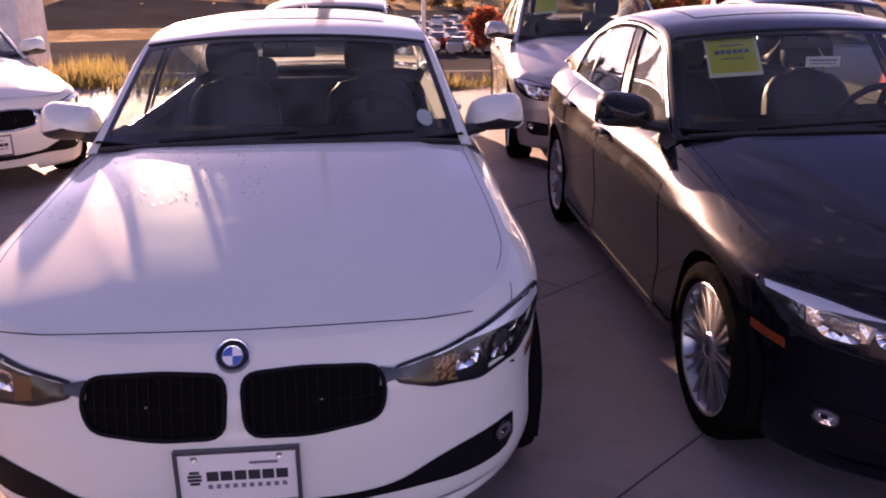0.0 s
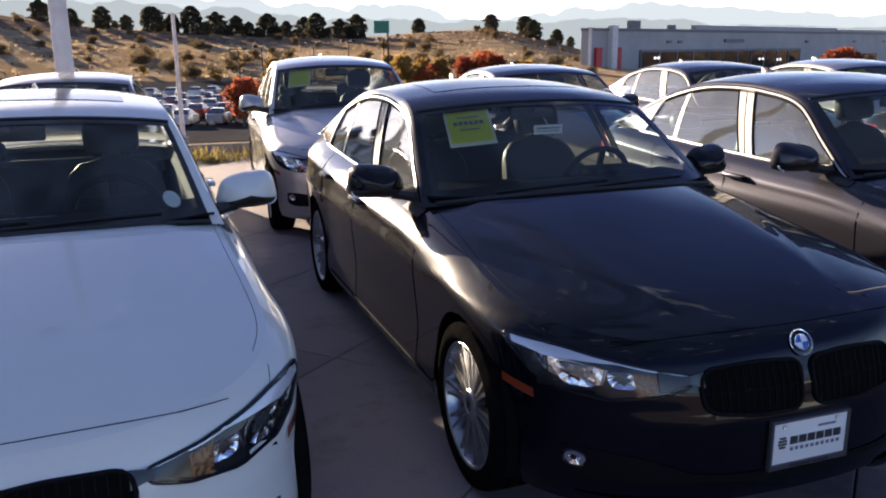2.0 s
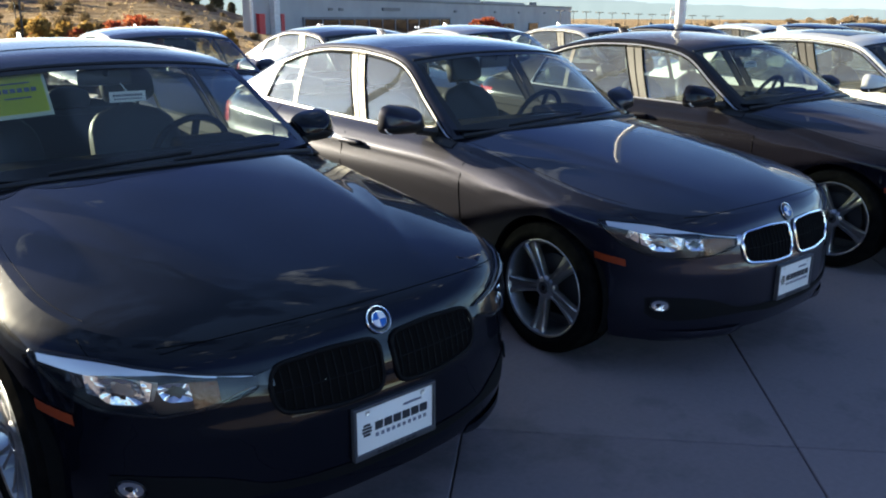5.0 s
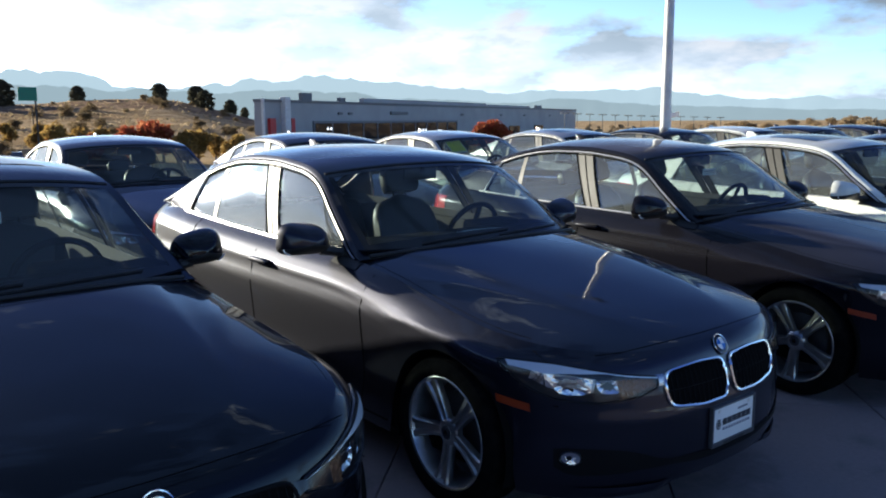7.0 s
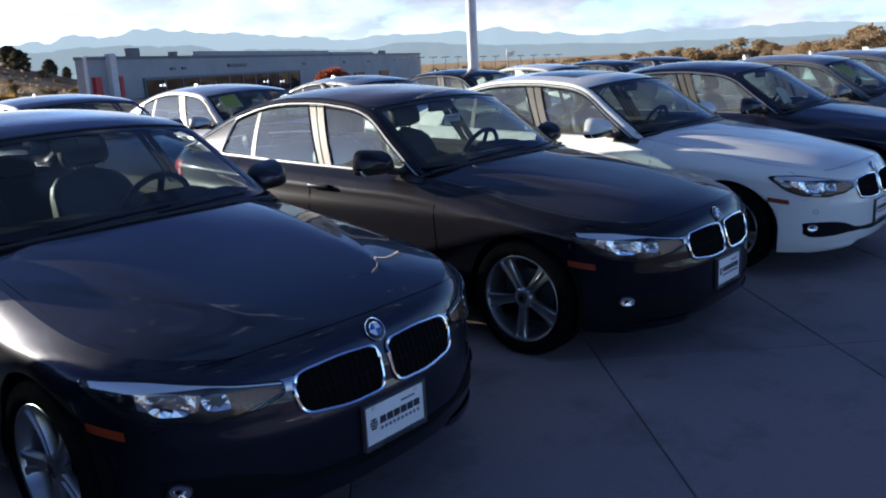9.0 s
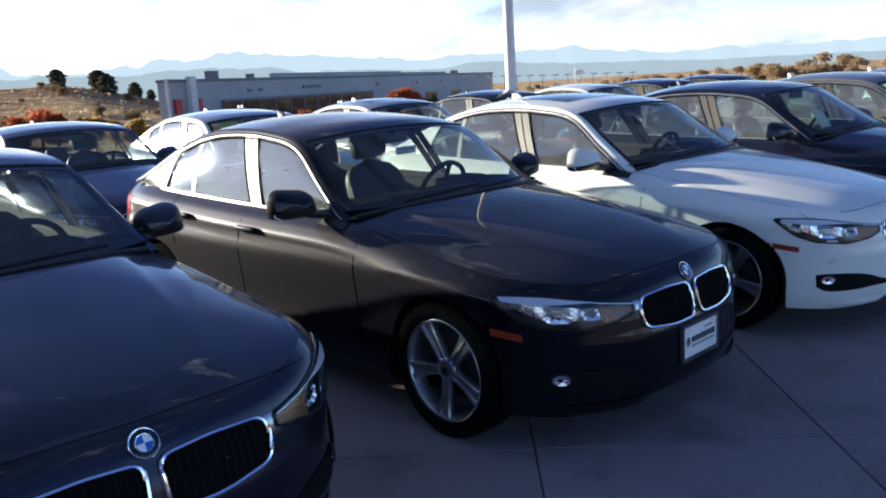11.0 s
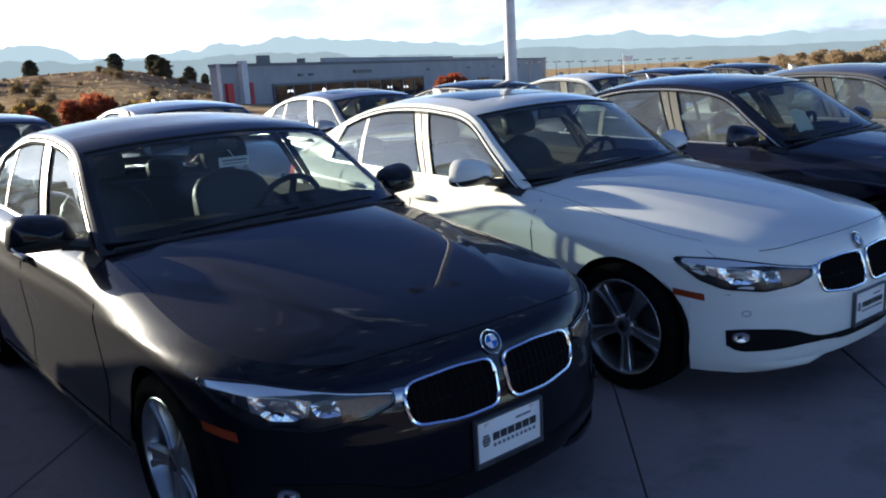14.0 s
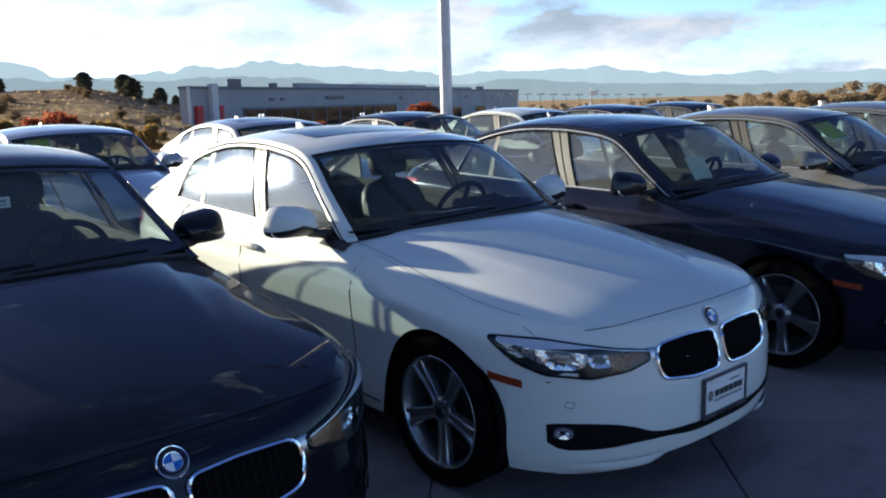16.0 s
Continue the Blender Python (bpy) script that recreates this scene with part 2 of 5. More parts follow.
class Form:
    """Collects vertices and faces, and turns them into one mesh."""

    def __init__(self):
        self.v, self.f, self.slot = [], [], []

    def put(self, verts, faces, slot=0):
        n = len(self.v)
        self.v += [tuple(map(float, p)) for p in verts]
        self.f += [tuple(n + i for i in face) for face in faces]
        self.slot += [slot] * len(faces)
        return self

    def grid(self, rows, slot=0, closed=False):
        h, w = len(rows), len(rows[0])
        faces = [(i * w + j, i * w + (j + 1) % w, (i + 1) * w + (j + 1) % w, (i + 1) * w + j) for i in range(h - 1) for j in range(w if closed else w - 1)]
        return self.put([p for row in rows for p in row], faces, slot)

    def fan(self, ring, slot=0):
        c = np.mean(np.array(ring), 0)
        n = len(ring)
        return self.put([*ring, c], [(i, (i + 1) % n, n) for i in range(n)], slot)

    def tube(self, path, r, sides=6, loop=False, slot=0, squash=1.0):
        """A tube along a path; r is a number or one a point."""
        path = [Vector(p) for p in path]
        n = len(path)
        rings = []
        axis = Vector((0, 1, 0)) if abs((path[-1] - path[0]).normalized().z) > 0.7 and not loop else Vector((0, 0, 1))
        for i, p in enumerate(path):
            a, b = path[(i - 1) % n if loop else max(i - 1, 0)], path[(i + 1) % n if loop else min(i + 1, n - 1)]
            along = (b - a).normalized()
            side = along.cross(axis)
            side = side.normalized() if side.length > 1e-3 else Vector((1, 0, 0))
            over = side.cross(along)
            rr = r[i] if hasattr(r, "__len__") else r
            rings.append([p + side * (rr * math.cos(k * 2 * math.pi / sides)) + over * (squash * rr * math.sin(k * 2 * math.pi / sides)) for k in range(sides)])
        if loop:
            rings.append(rings[0])
        self.grid(rings, slot, closed=True)
        if not loop:
            self.fan(rings[0], slot), self.fan(rings[-1], slot)
        return self

    def box(self, x0, y0, z0, x1, y1, z1, slot=0):
        v = [(x, y, z) for x in (x0, x1) for y in (y0, y1) for z in (z0, z1)]
        return self.put(v, [(0, 1, 3, 2), (4, 6, 7, 5), (0, 4, 5, 1), (2, 3, 7, 6), (0, 2, 6, 4), (1, 5, 7, 3)], slot)

    def spin(self, profile, axis="x", sides=48, at=(0, 0, 0), slot=0):
        """A turned form: profile of (along the axis, radius)."""
        rings = []
        for a, r in profile:
            ring = []
            for k in range(sides):
                c, s = r * math.cos(2 * math.pi * k / sides), r * math.sin(2 * math.pi * k / sides)
                p = (a, c, s) if axis == "x" else (c, a, s) if axis == "y" else (c, s, a)
                ring.append(tuple(np.add(p, at)))
            rings.append(ring)
        return self.grid(rings, slot, closed=True)

    def mirrored(self):
        n = len(self.v)
        self.v += [(-x, y, z) for x, y, z in self.v]
        self.f += [tuple(n + i for i in reversed(face)) for face in self.f]
        self.slot += list(self.slot)
        return self

    def moved(self, m):
        self.v = [tuple(m @ Vector(p)) for p in self.v]
        return self

    def mesh(self, name, *materials, sharp=35, weld=False, smooth=True):
        me = bpy.data.meshes.new(name)
        me.from_pydata(self.v, [], self.f)
        for m in materials:
            me.materials.append(m)
        me.polygons.foreach_set("material_index", self.slot)
        bm = bmesh.new()
        bm.from_mesh(me)
        if weld:
            bmesh.ops.remove_doubles(bm, verts=bm.verts, dist=1e-4)
        bmesh.ops.recalc_face_normals(bm, faces=bm.faces)
        bm.to_mesh(me)
        bm.free()
        if smooth:
            me.polygons.foreach_set("use_smooth", [True] * len(me.polygons))
            me.set_sharp_from_angle(angle=radians(sharp))
        me.update()
        return me


def rounded(x0, y0, z0, x1, y1, z1, r, segments=2):
    """A box with rounded edges, as (verts, faces)."""
    bm = bmesh.new()
    bmesh.ops.create_cube(bm, size=1.0)
    for v in bm.verts:
        v.co = (x0 + (v.co.x + 0.5) * (x1 - x0), y0 + (v.co.y + 0.5) * (y1 - y0), z0 + (v.co.z + 0.5) * (z1 - z0))
    bmesh.ops.bevel(bm, geom=bm.edges[:], offset=r, segments=segments, affect="EDGES", profile=0.5)
    bm.verts.index_update()
    got = [tuple(v.co) for v in bm.verts], [tuple(v.index for v in f.verts) for f in bm.faces]
    bm.free()
    return got


def hang(name, mesh, parent, label=""):
    """One mesh as a part under a thing or a part."""
    ob = new(name, mesh)
    ob.parent = parent
    if label:
        ob["label"] = label
    return ob


def thing(name, label, category, group="", kind=""):
    return tagged(new(name), label, category, group, kind)


# ---- the sedan's form: x across, y back from the badge, z up ----
NOSE = eased([(0.13, 0.05), (0.20, -0.035), (0.30, -0.064), (0.44, -0.069), (0.485, -0.069), (0.505, -0.065), (0.525, -0.058), (0.58, -0.048), (0.65, -0.022), (0.70, 0.0), (0.74, 0.035), (0.80, 0.11)])
TAIL = eased([(0.18, 4.42), (0.35, 4.52), (0.6, 4.55), (0.85, 4.53), (1.0, 4.49), (1.05, 4.45)])
WIDE = eased([(-0.1, 0.85), (0.3, 0.868), (0.7, 0.893), (1.2, 0.882), (2.2, 0.893), (3.0, 0.898), (3.5, 0.90), (4.0, 0.872), (4.6, 0.84)])
TUCK = eased([(0.1, 0.92), (0.18, 0.958), (0.26, 0.986), (0.31, 0.990), (0.44, 0.981), (0.60, 0.993), (0.70, 1.0), (0.745, 1.0), (0.78, 0.985), (0.86, 0.968), (0.95, 0.945), (1.02, 0.92)])
EDGE = eased([(-0.06, 0.722), (0.1, 0.742), (0.4, 0.775), (0.7, 0.815), (1.1, 0.882), (1.45, 0.932), (2.0, 0.950), (2.8, 0.972), (3.5, 0.998), (4.0, 1.015), (4.5, 1.015)])
CROWN = eased([(-0.06, 0.004), (0.05, 0.02), (0.2, 0.047), (0.45, 0.070), (0.75, 0.084), (1.1, 0.090), (1.5, 0.085), (3.8, 0.045), (4.1, 0.04), (4.46, 0.02)])
SILL = eased([(-0.1, 0.165), (0.3, 0.175), (1.2, 0.20), (2.5, 0.20), (3.2, 0.205), (4.2, 0.26), (4.6, 0.28)])


def softened(curve, reach):
    """The same curve with its bends spread over this reach."""
    at = np.arange(-0.3, 4.9, 0.005)
    n = int(reach / 0.005)
    hat = np.bartlett(2 * n + 1)
    full = np.array([float(curve(y)) for y in at])
    padded = np.r_[np.full(n, full[0]), full, np.full(n, full[-1])]
    even = np.convolve(padded, hat / hat.sum(), "valid")
    return lambda y: np.interp(y, at, even)


WIDE, EDGE, CROWN = softened(WIDE, 0.30), softened(EDGE, 0.22), softened(CROWN, 0.16)
BEND, LF, LR, NF, NR = -0.05, 0.72, 0.85, 2.6, 3.6
AXLES, HUB, ARCH = (0.716, 3.526), 0.322, 0.360


def skirt(y):
    """Height of the body's lower edge, which follows the wheel arches."""
    low = float(SILL(y))
    for c in AXLES:
        if abs(y - c) < ARCH:
            low = max(low, HUB + math.sqrt(ARCH**2 - (y - c) ** 2) - 0.004)
    return low


def shoulder(y):
    """Height of the crease along the doors, at the level of the handles."""
    return float(EDGE(y)) - 0.112


def crease(y, z):
    """How far the flank stands out near its shoulder crease."""
    u = z - shoulder(y)
    fade = min(1.0, max(0.0, (y - 0.95) / 0.45)) * min(1.0, max(0.0, (4.35 - y) / 0.3))
    return 0.011 * fade * (math.exp(u / 0.085) if u < 0 else max(0.0, 1 - u / 0.035))


def hull(col, z):
    """A point of the outer skin. col: 0 to 1 round the nose, 1 to 2 along the side, 2 to 3 round the tail."""
    top_inset = lambda y: 0.075 * max(0.0, 1 - (float(EDGE(y)) - z) / 0.11) ** 2.2
    if col <= 1:
        a = col * math.pi / 2
        back = 1 - math.cos(a) ** (2 / NF)
        y = BEND + LF * back + (float(NOSE(z)) - BEND) * math.cos(a) ** 1.3
        ref = BEND + LF * back
        w = float(WIDE(ref)) * float(TUCK(z)) - top_inset(ref)
        return Vector((w * math.sin(a) ** (2 / NF), y, z))
    if col <= 2:
        y = BEND + LF + (col - 1) * (4.48 - LR - BEND - LF)
        return Vector((float(WIDE(y)) * float(TUCK(z)) - top_inset(y) + crease(y, z), y, z))
    a = (3 - col) * math.pi / 2
    back = 1 - math.cos(a) ** (2 / NR)
    ref = 4.48 - LR * back
    y = ref + (float(TAIL(z)) - 4.48) * math.cos(a) ** 1.3
    w = float(WIDE(ref)) * float(TUCK(z)) - top_inset(ref) + crease(ref, z)
    return Vector((w * math.sin(a) ** (2 / NR), y, z))


def ref_y(col):
    if col <= 1:
        return BEND + LF * (1 - math.cos(col * math.pi / 2) ** (2 / NF))
    if col <= 2:
        return BEND + LF + (col - 1) * (4.48 - LR - BEND - LF)
    return 4.48 - LR * (1 - math.cos((3 - col) * math.pi / 2) ** (2 / NR))


def col_of(y):
    lo, hi = 0.0, 3.0
    for _ in range(40):
        mid = (lo + hi) / 2
        lo, hi = (mid, hi) if ref_y(mid) < y else (lo, mid)
    return lo


def side_at(y, z, out=0.0):
    """The skin's point on the flank at this y and z, a little outwards."""
    p = hull(col_of(y), z)
    return Vector((p.x + out, p.y, z))


def nose_at(x, z, out=0.0):
    """The skin's point at this x and z on the nose, a little outwards."""
    lo, hi = 0.0, 1.15
    for _ in range(32):
        mid = (lo + hi) / 2
        lo, hi = (mid, hi) if hull(mid, z).x < abs(x) else (lo, mid)
    p, q, r = hull(lo, z), hull(lo + 0.004, z), hull(lo, z - 0.004)
    along, down = q - p, r - p
    normal = down.cross(along).normalized()
    if normal.y > 0 and lo < 0.5:
        normal = -normal
    if normal.x < 0 and lo >= 0.5:
        normal = -normal
    p = p + normal * out
    return Vector((math.copysign(p.x, x) if x else p.x, p.y, p.z))


cols = sorted({*np.linspace(0, 1, 26), *np.linspace(1, 2, 40), *np.linspace(2, 3, 18), *[col_of(c + ARCH * math.cos(k * math.pi / 22)) for c in AXLES for k in range(23)], *[0.13 + 0.01 * k for k in range(16)], *[col_of(y) for y in (0.52, 1.31, 2.41, 3.20)], 2.6})
low_levels = [0.0, 0.07, 0.13, 0.20, 0.28, 0.36, 0.45, 0.54, 0.62, 0.68, 0.73, 0.78, 0.83, 0.88, 0.93, 0.97, 1.0]
high_levels = [0.12, 0.27, 0.32, 0.45, 0.60, 0.74, 0.87, 1.0]
skin = []
for c in cols:
    lo, hi = skirt(ref_y(c)), float(EDGE(ref_y(c)))
    lo += 0.050 * min(1.0, max(0.0, (0.345 - hull(c, lo).x) / 0.03)) if c < 1 else 0.0  # the lip is cut away in the middle
    mid = max(shoulder(ref_y(c)), lo + 0.3 * (hi - lo))
    skin.append([hull(c, lo + v * (mid - lo)) for v in low_levels] + [hull(c, mid + v * (hi - mid)) for v in high_levels])
rim_y, rim_x, rim_z = (np.array([col[-1][k] for col in skin]) for k in (1, 0, 2))


def lid_at(x, y, up=0.0):
    """The bonnet's or boot lid's skin above this x, y."""
    w, z, c = float(np.interp(y, rim_y, rim_x)), float(np.interp(y, rim_y, rim_z)), float(CROWN(y))
    c *= 1 - math.exp(-max(0.0, y - rim_y[0]) / 0.02)  # rounds over into the nose
    k = min(abs(x) / max(w, 1e-4), 1.0)
    off = abs(x) - (0.31 + 0.17 * y)
    rise = min(1.0, max(0.0, (y - 0.10) / 0.7)) if y < 1.6 else 0.0
    ridge = 0.006 * math.exp(-((off / (0.05 if off > 0 else 0.16)) ** 2)) * rise
    edge = abs(x) - (0.36 + 0.46 * (y - 0.313))  # the sharp outer crease, from the grille to the pillar's foot
    ridge += 0.007 * math.exp(-abs(edge) / (0.06 if edge > 0 else 0.14)) * rise * min(1.0, max(0.0, (1.25 - y) / 0.3))
    return Vector((x, y, z + c * (1 - k**2.4) + ridge + up))


def span(c0, c1):
    return [i for i, c in enumerate(cols) if c0 - 1e-9 <= c <= c1 + 1e-9]


def flank(c0, c1):
    """A piece of the outer skin between two columns, on one side."""
    return Form().grid([skin[i] for i in span(c0, c1)])


# meshes of parts: in the middle, or one side of a pair
MID, PAIR = {}, {}
door_c = [col_of(y) for y in (1.31, 2.41, 3.20)]
MID["front_bumper"] = flank(0, col_of(0.52)).mirrored().mesh("front_bumper", None, weld=True)
PAIR["front_wing"] = flank(col_of(0.52), door_c[0]).mesh("front_wing", None)
PAIR["front_door"] = flank(door_c[0], door_c[1]).mesh("front_door", None)
PAIR["rear_door"] = flank(door_c[1], door_c[2]).mesh("rear_door", None)
PAIR["rear_quarter"] = flank(door_c[2], 2.6).mesh("rear_quarter", None)
MID["rear_bumper"] = flank(2.6, 3).mirrored().mesh("rear_bumper", None, weld=True)

across = [k / 60 for k in range(-60, 61)]
MID["bonnet"] = Form().grid([[lid_at(k * rim_x[i], rim_y[i]) for k in across] for i in range(len(cols)) if rim_y[i] < 1.56]).mesh("bonnet", None)
MID["boot_lid"] = Form().grid([[lid_at(k * rim_x[i], rim_y[i]) for k in across] for i in range(len(cols)) if rim_y[i] > 3.85]).mesh("boot_lid", None)

# the cabin: a rail from the foot of the front pillar over the doors to the boot
RAIL_X = eased([(1.46, 0.765), (1.77, 0.705), (2.03, 0.648), (2.4, 0.615), (2.8, 0.600), (3.2, 0.607), (3.6, 0.637), (3.95, 0.690), (4.15, 0.715)])
RAIL_Z = eased([(1.46, 0.942), (1.77, 1.150), (2.03, 1.322), (2.4, 1.390), (2.75, 1.404), (3.1, 1.384), (3.5, 1.292), (3.95, 1.112), (4.15, 1.035)])
SCREEN_TOP = 2.03
BULGE_Y = eased([(1.46, -0.20), (2.03, -0.11), (2.5, -0.03), (2.8, 0.0), (3.1, 0.03), (3.4, 0.08), (4.15, 0.17)])
BULGE_Z = eased([(1.46, 0.05), (2.1, 0.046), (2.8, 0.054), (3.3, 0.05), (4.15, 0.02)])


def roof_at(k, y, up=0.0):
    b = 1 - abs(k) ** 2.3
    return Vector((k * float(RAIL_X(y)), y + float(BULGE_Y(y)) * b, float(RAIL_Z(y)) + float(BULGE_Z(y)) * b + up))


def waist(y):
    """The line under the side windows."""
    return Vector((float(np.interp(y, rim_y, rim_x)) - 0.004, y, float(np.interp(y, rim_y, rim_z)) + 0.002))


def cheek(y, q, out=0.0):
    """The side of the cabin at y: q from 0 at the rail to 1 at the waist."""
    y = y + 0.13 * (q - 0.3) * min(1.0, max(0.0, (y - 3.1) / 0.4)) * min(1.0, max(0.0, (4.05 - y) / 0.2))
    y = min(max(y, 1.46), 4.15)
    a, b = Vector((float(RAIL_X(y)), y, float(RAIL_Z(y)))), waist(y)
    p = a.lerp(b, q)
    return Vector((p.x + 0.012 * math.sin(math.pi * min(max(q, 0), 1)) + out, p.y, p.z))


def cheek_q(y, d):
    """The q that lies d metres under the rail."""
    a, b = Vector((float(RAIL_X(y)), y, float(RAIL_Z(y)))), waist(y)
    return min(1.0, d / max((a - b).length, 0.02))


ks = [k / 14 for k in range(-14, 15)]
glass_k = [k * 0.966 for k in ks]
MID["windscreen"] = Form().grid([[roof_at(k, y, -0.003) for k in glass_k] for y in np.linspace(1.46, SCREEN_TOP, 12)]).mesh("windscreen", windscreen_glass)
MID["rear_window"] = Form().grid([[roof_at(k, y, -0.003) for k in glass_k] for y in np.linspace(3.28, 3.98, 10)]).mesh("rear_window", rear_glass)
MID["roof"] = Form().grid([[roof_at(k, y) for k in ks] for y in np.linspace(SCREEN_TOP - 0.005, 3.285, 20)]).mesh("roof", None)
MID["parcel_edge"] = Form().grid([[roof_at(k, y) for k in ks] for y in np.linspace(3.975, 4.15, 4)]).mesh("parcel_edge", None)
front_post, rear_post, rail = Form(), Form(), Form()
front_post.grid([[roof_at(k, y) for k in (0.96, 0.975, 0.99, 1.0)] for y in np.linspace(1.46, SCREEN_TOP, 14)])
rear_post.grid([[roof_at(k, y) for k in (0.96, 0.975, 0.99, 1.0)] for y in np.linspace(3.28, 3.98, 14)])
rear_post.grid([[cheek(y, cheek_q(y, 0.05) + q * (1 - cheek_q(y, 0.05))) for q in np.linspace(0, 1, 8)] for y in np.linspace(3.50, 4.15, 14)])
rail.grid([[cheek(y, q * cheek_q(y, 0.05), 0.009 * math.sin(math.pi * q)) for q in (0, 0.2, 0.4, 0.6, 0.8, 1)] for y in np.linspace(1.46, 4.15, 70)])
PAIR["windscreen_pillar"] = front_post.mesh("windscreen_pillar", None, sharp=50)
PAIR["rear_pillar"] = rear_post.mesh("rear_pillar", None, sharp=50)
PAIR["roof_rail"] = rail.mesh("roof_rail", None, sharp=50)


def pane(y0, y1, steps=16, out=-0.006):
    """A piece of the window band; its ends are given as (y at the top, y at the waist)."""
    (top0, low0), (top1, low1) = y0, y1
    rows = []
    for k in range(steps):
        row = []
        for q in np.linspace(0, 1, 8):
            y = (top0 + (low0 - top0) * q) * (1 - k / (steps - 1)) + (top1 + (low1 - top1) * q) * k / (steps - 1)
            row.append(cheek(y, cheek_q(y, 0.05) + q * (1 - cheek_q(y, 0.05)), out))
        rows.append(row)
    return Form().grid(rows)


LEAN = {"front": (2.490, 2.300), "gap0": (2.566, 2.372), "gap1": (2.580, 2.385), "rear": (2.660, 2.440)}
PAIR["front_window"] = pane((1.66, 1.66), LEAN["front"]).mesh("front_window", side_glass)
PAIR["rear_side_window"] = pane(LEAN["rear"], (3.19, 3.15)).mesh("rear_side_window", side_glass)
PAIR["quarter_window"] = pane((3.22, 3.18), (3.49, 3.47)).mesh("quarter_window", side_glass)
PAIR["mirror_sail"] = pane((1.46, 1.46), (1.66, 1.66), 4, -0.003).mesh("mirror_sail", black_plastic)
PAIR["middle_pillar"] = pane(LEAN["front"], LEAN["gap0"], 4, 0.000).mesh("middle_pillar", pillar_black)
PAIR["rear_door_pillar"] = pane(LEAN["gap1"], LEAN["rear"], 4, 0.000).mesh("rear_door_pillar", pillar_black)
PAIR["pillar_gap"] = pane(LEAN["gap0"], LEAN["gap1"], 3, -0.005).mesh("pillar_gap", gap_black)
PAIR["window_divider"] = pane((3.185, 3.145), (3.225, 3.185), 3, -0.002).mesh("window_divider", pillar_black)
for where, (top, low) in (("front", LEAN["front"]), ("rear", LEAN["rear"])):
    ends = [(top + (low - top) * q, q) for q in np.linspace(0, 1, 8)]
    PAIR[where + "_pillar_seal"] = Form().tube([cheek(y, cheek_q(y, 0.05) + q * (1 - cheek_q(y, 0.05)), 0.001) for y, q in ends], 0.005, 5).mesh("pillar_seal", gap_black)
rim_band = Form().grid([[roof_at(k, y, -0.0005) for k in glass_k] for y in (SCREEN_TOP - 0.045, SCREEN_TOP - 0.02, SCREEN_TOP)]).grid([[roof_at(k, y, -0.0005) for k in glass_k] for y in (1.46, 1.485, 1.51, 1.54)])
for s in (-1, 1):
    rim_band.grid([[roof_at(s * k, y, -0.0005) for k in (0.922, 0.944, 0.966)] for y in np.linspace(1.50, SCREEN_TOP - 0.04, 12)])
MID["windscreen_border"] = rim_band.mesh("windscreen_border", gloss_black)
PAIR["waist_trim"] = Form().tube([cheek(y, 1.0, 0.004) for y in np.linspace(1.50, 3.56, 40)], 0.0075, 6).mesh("waist_trim", satin)
PAIR["window_trim"] = Form().tube([cheek(y, cheek_q(y, 0.045), 0.003) for y in np.linspace(1.49, 3.50, 54)] + [cheek(3.50, q, 0.003) for q in np.linspace(0.3, 1.0, 6)], 0.0075, 6).mesh("window_trim", satin)
seal = Form()
for d in (0.029, 0.061):
    seal.tube([cheek(y, cheek_q(y, d), 0.002 if d > 0.04 else 0.008) for y in np.linspace(1.58 if d > 0.04 else 1.50, 3.50, 54)], 0.0048, 5)
PAIR["window_seal"] = seal.mesh("window_seal", gap_black)
plate_rows = []
for u in np.linspace(0, 1, 9):
    y = 1.452 + 0.223 * u
    low, mid, high = side_at(y, 0.902 + 0.014 * u, 0.008), waist(y) + Vector((0.013, 0, 0)), cheek(y, 1.0 - 0.34 * u, 0.010)
    skin_part = [side_at(y, low.z + (mid.z - 0.004 - low.z) * q, 0.008) for q in (0.25, 0.5, 0.75, 0.9)]
    plate_rows.append([low - Vector((0.012, 0, 0)), low, *skin_part, mid, mid.lerp(high, 0.5), high, high - Vector((0.014, 0, 0))])
PAIR["mirror_base"] = Form().grid(plate_rows).mesh("mirror_base", black_plastic)
MID["cowl"] = Form().tube([roof_at(k * 0.95, 1.475, 0.0) for k in ks], 0.011, 6).mesh("cowl", black_plastic)
MID["windscreen_seal"] = Form().tube([roof_at(k, SCREEN_TOP - 0.004, 0.0) for k in glass_k], 0.008, 5).mesh("windscreen_seal", black_plastic)
MID["sunroof"] = Form().grid([[roof_at(k * 0.72, y, 0.003) for k in ks] for y in np.linspace(2.30, 2.75, 6)]).mesh("sunroof", gloss_black)
fin = Form()
fin.grid([[(0.022 * s * (1 - h) ** 0.6 * math.sin(math.pi * min(1, u * 0.9 + 0.1)) ** 0.5, 3.10 + 0.15 * (u * (1 - 0.55 * h) + 0.55 * h), roof_at(0, 3.1).z - 0.012 + 0.055 * h) for u in np.linspace(0, 1, 7)] for s, h in ((1, 0), (1, 0.3), (1, 0.6), (1, 0.85), (0, 1), (-1, 0.85), (-1, 0.6), (-1, 0.3), (-1, 0))])
MID["aerial_fin"] = fin.mesh("aerial_fin", None)

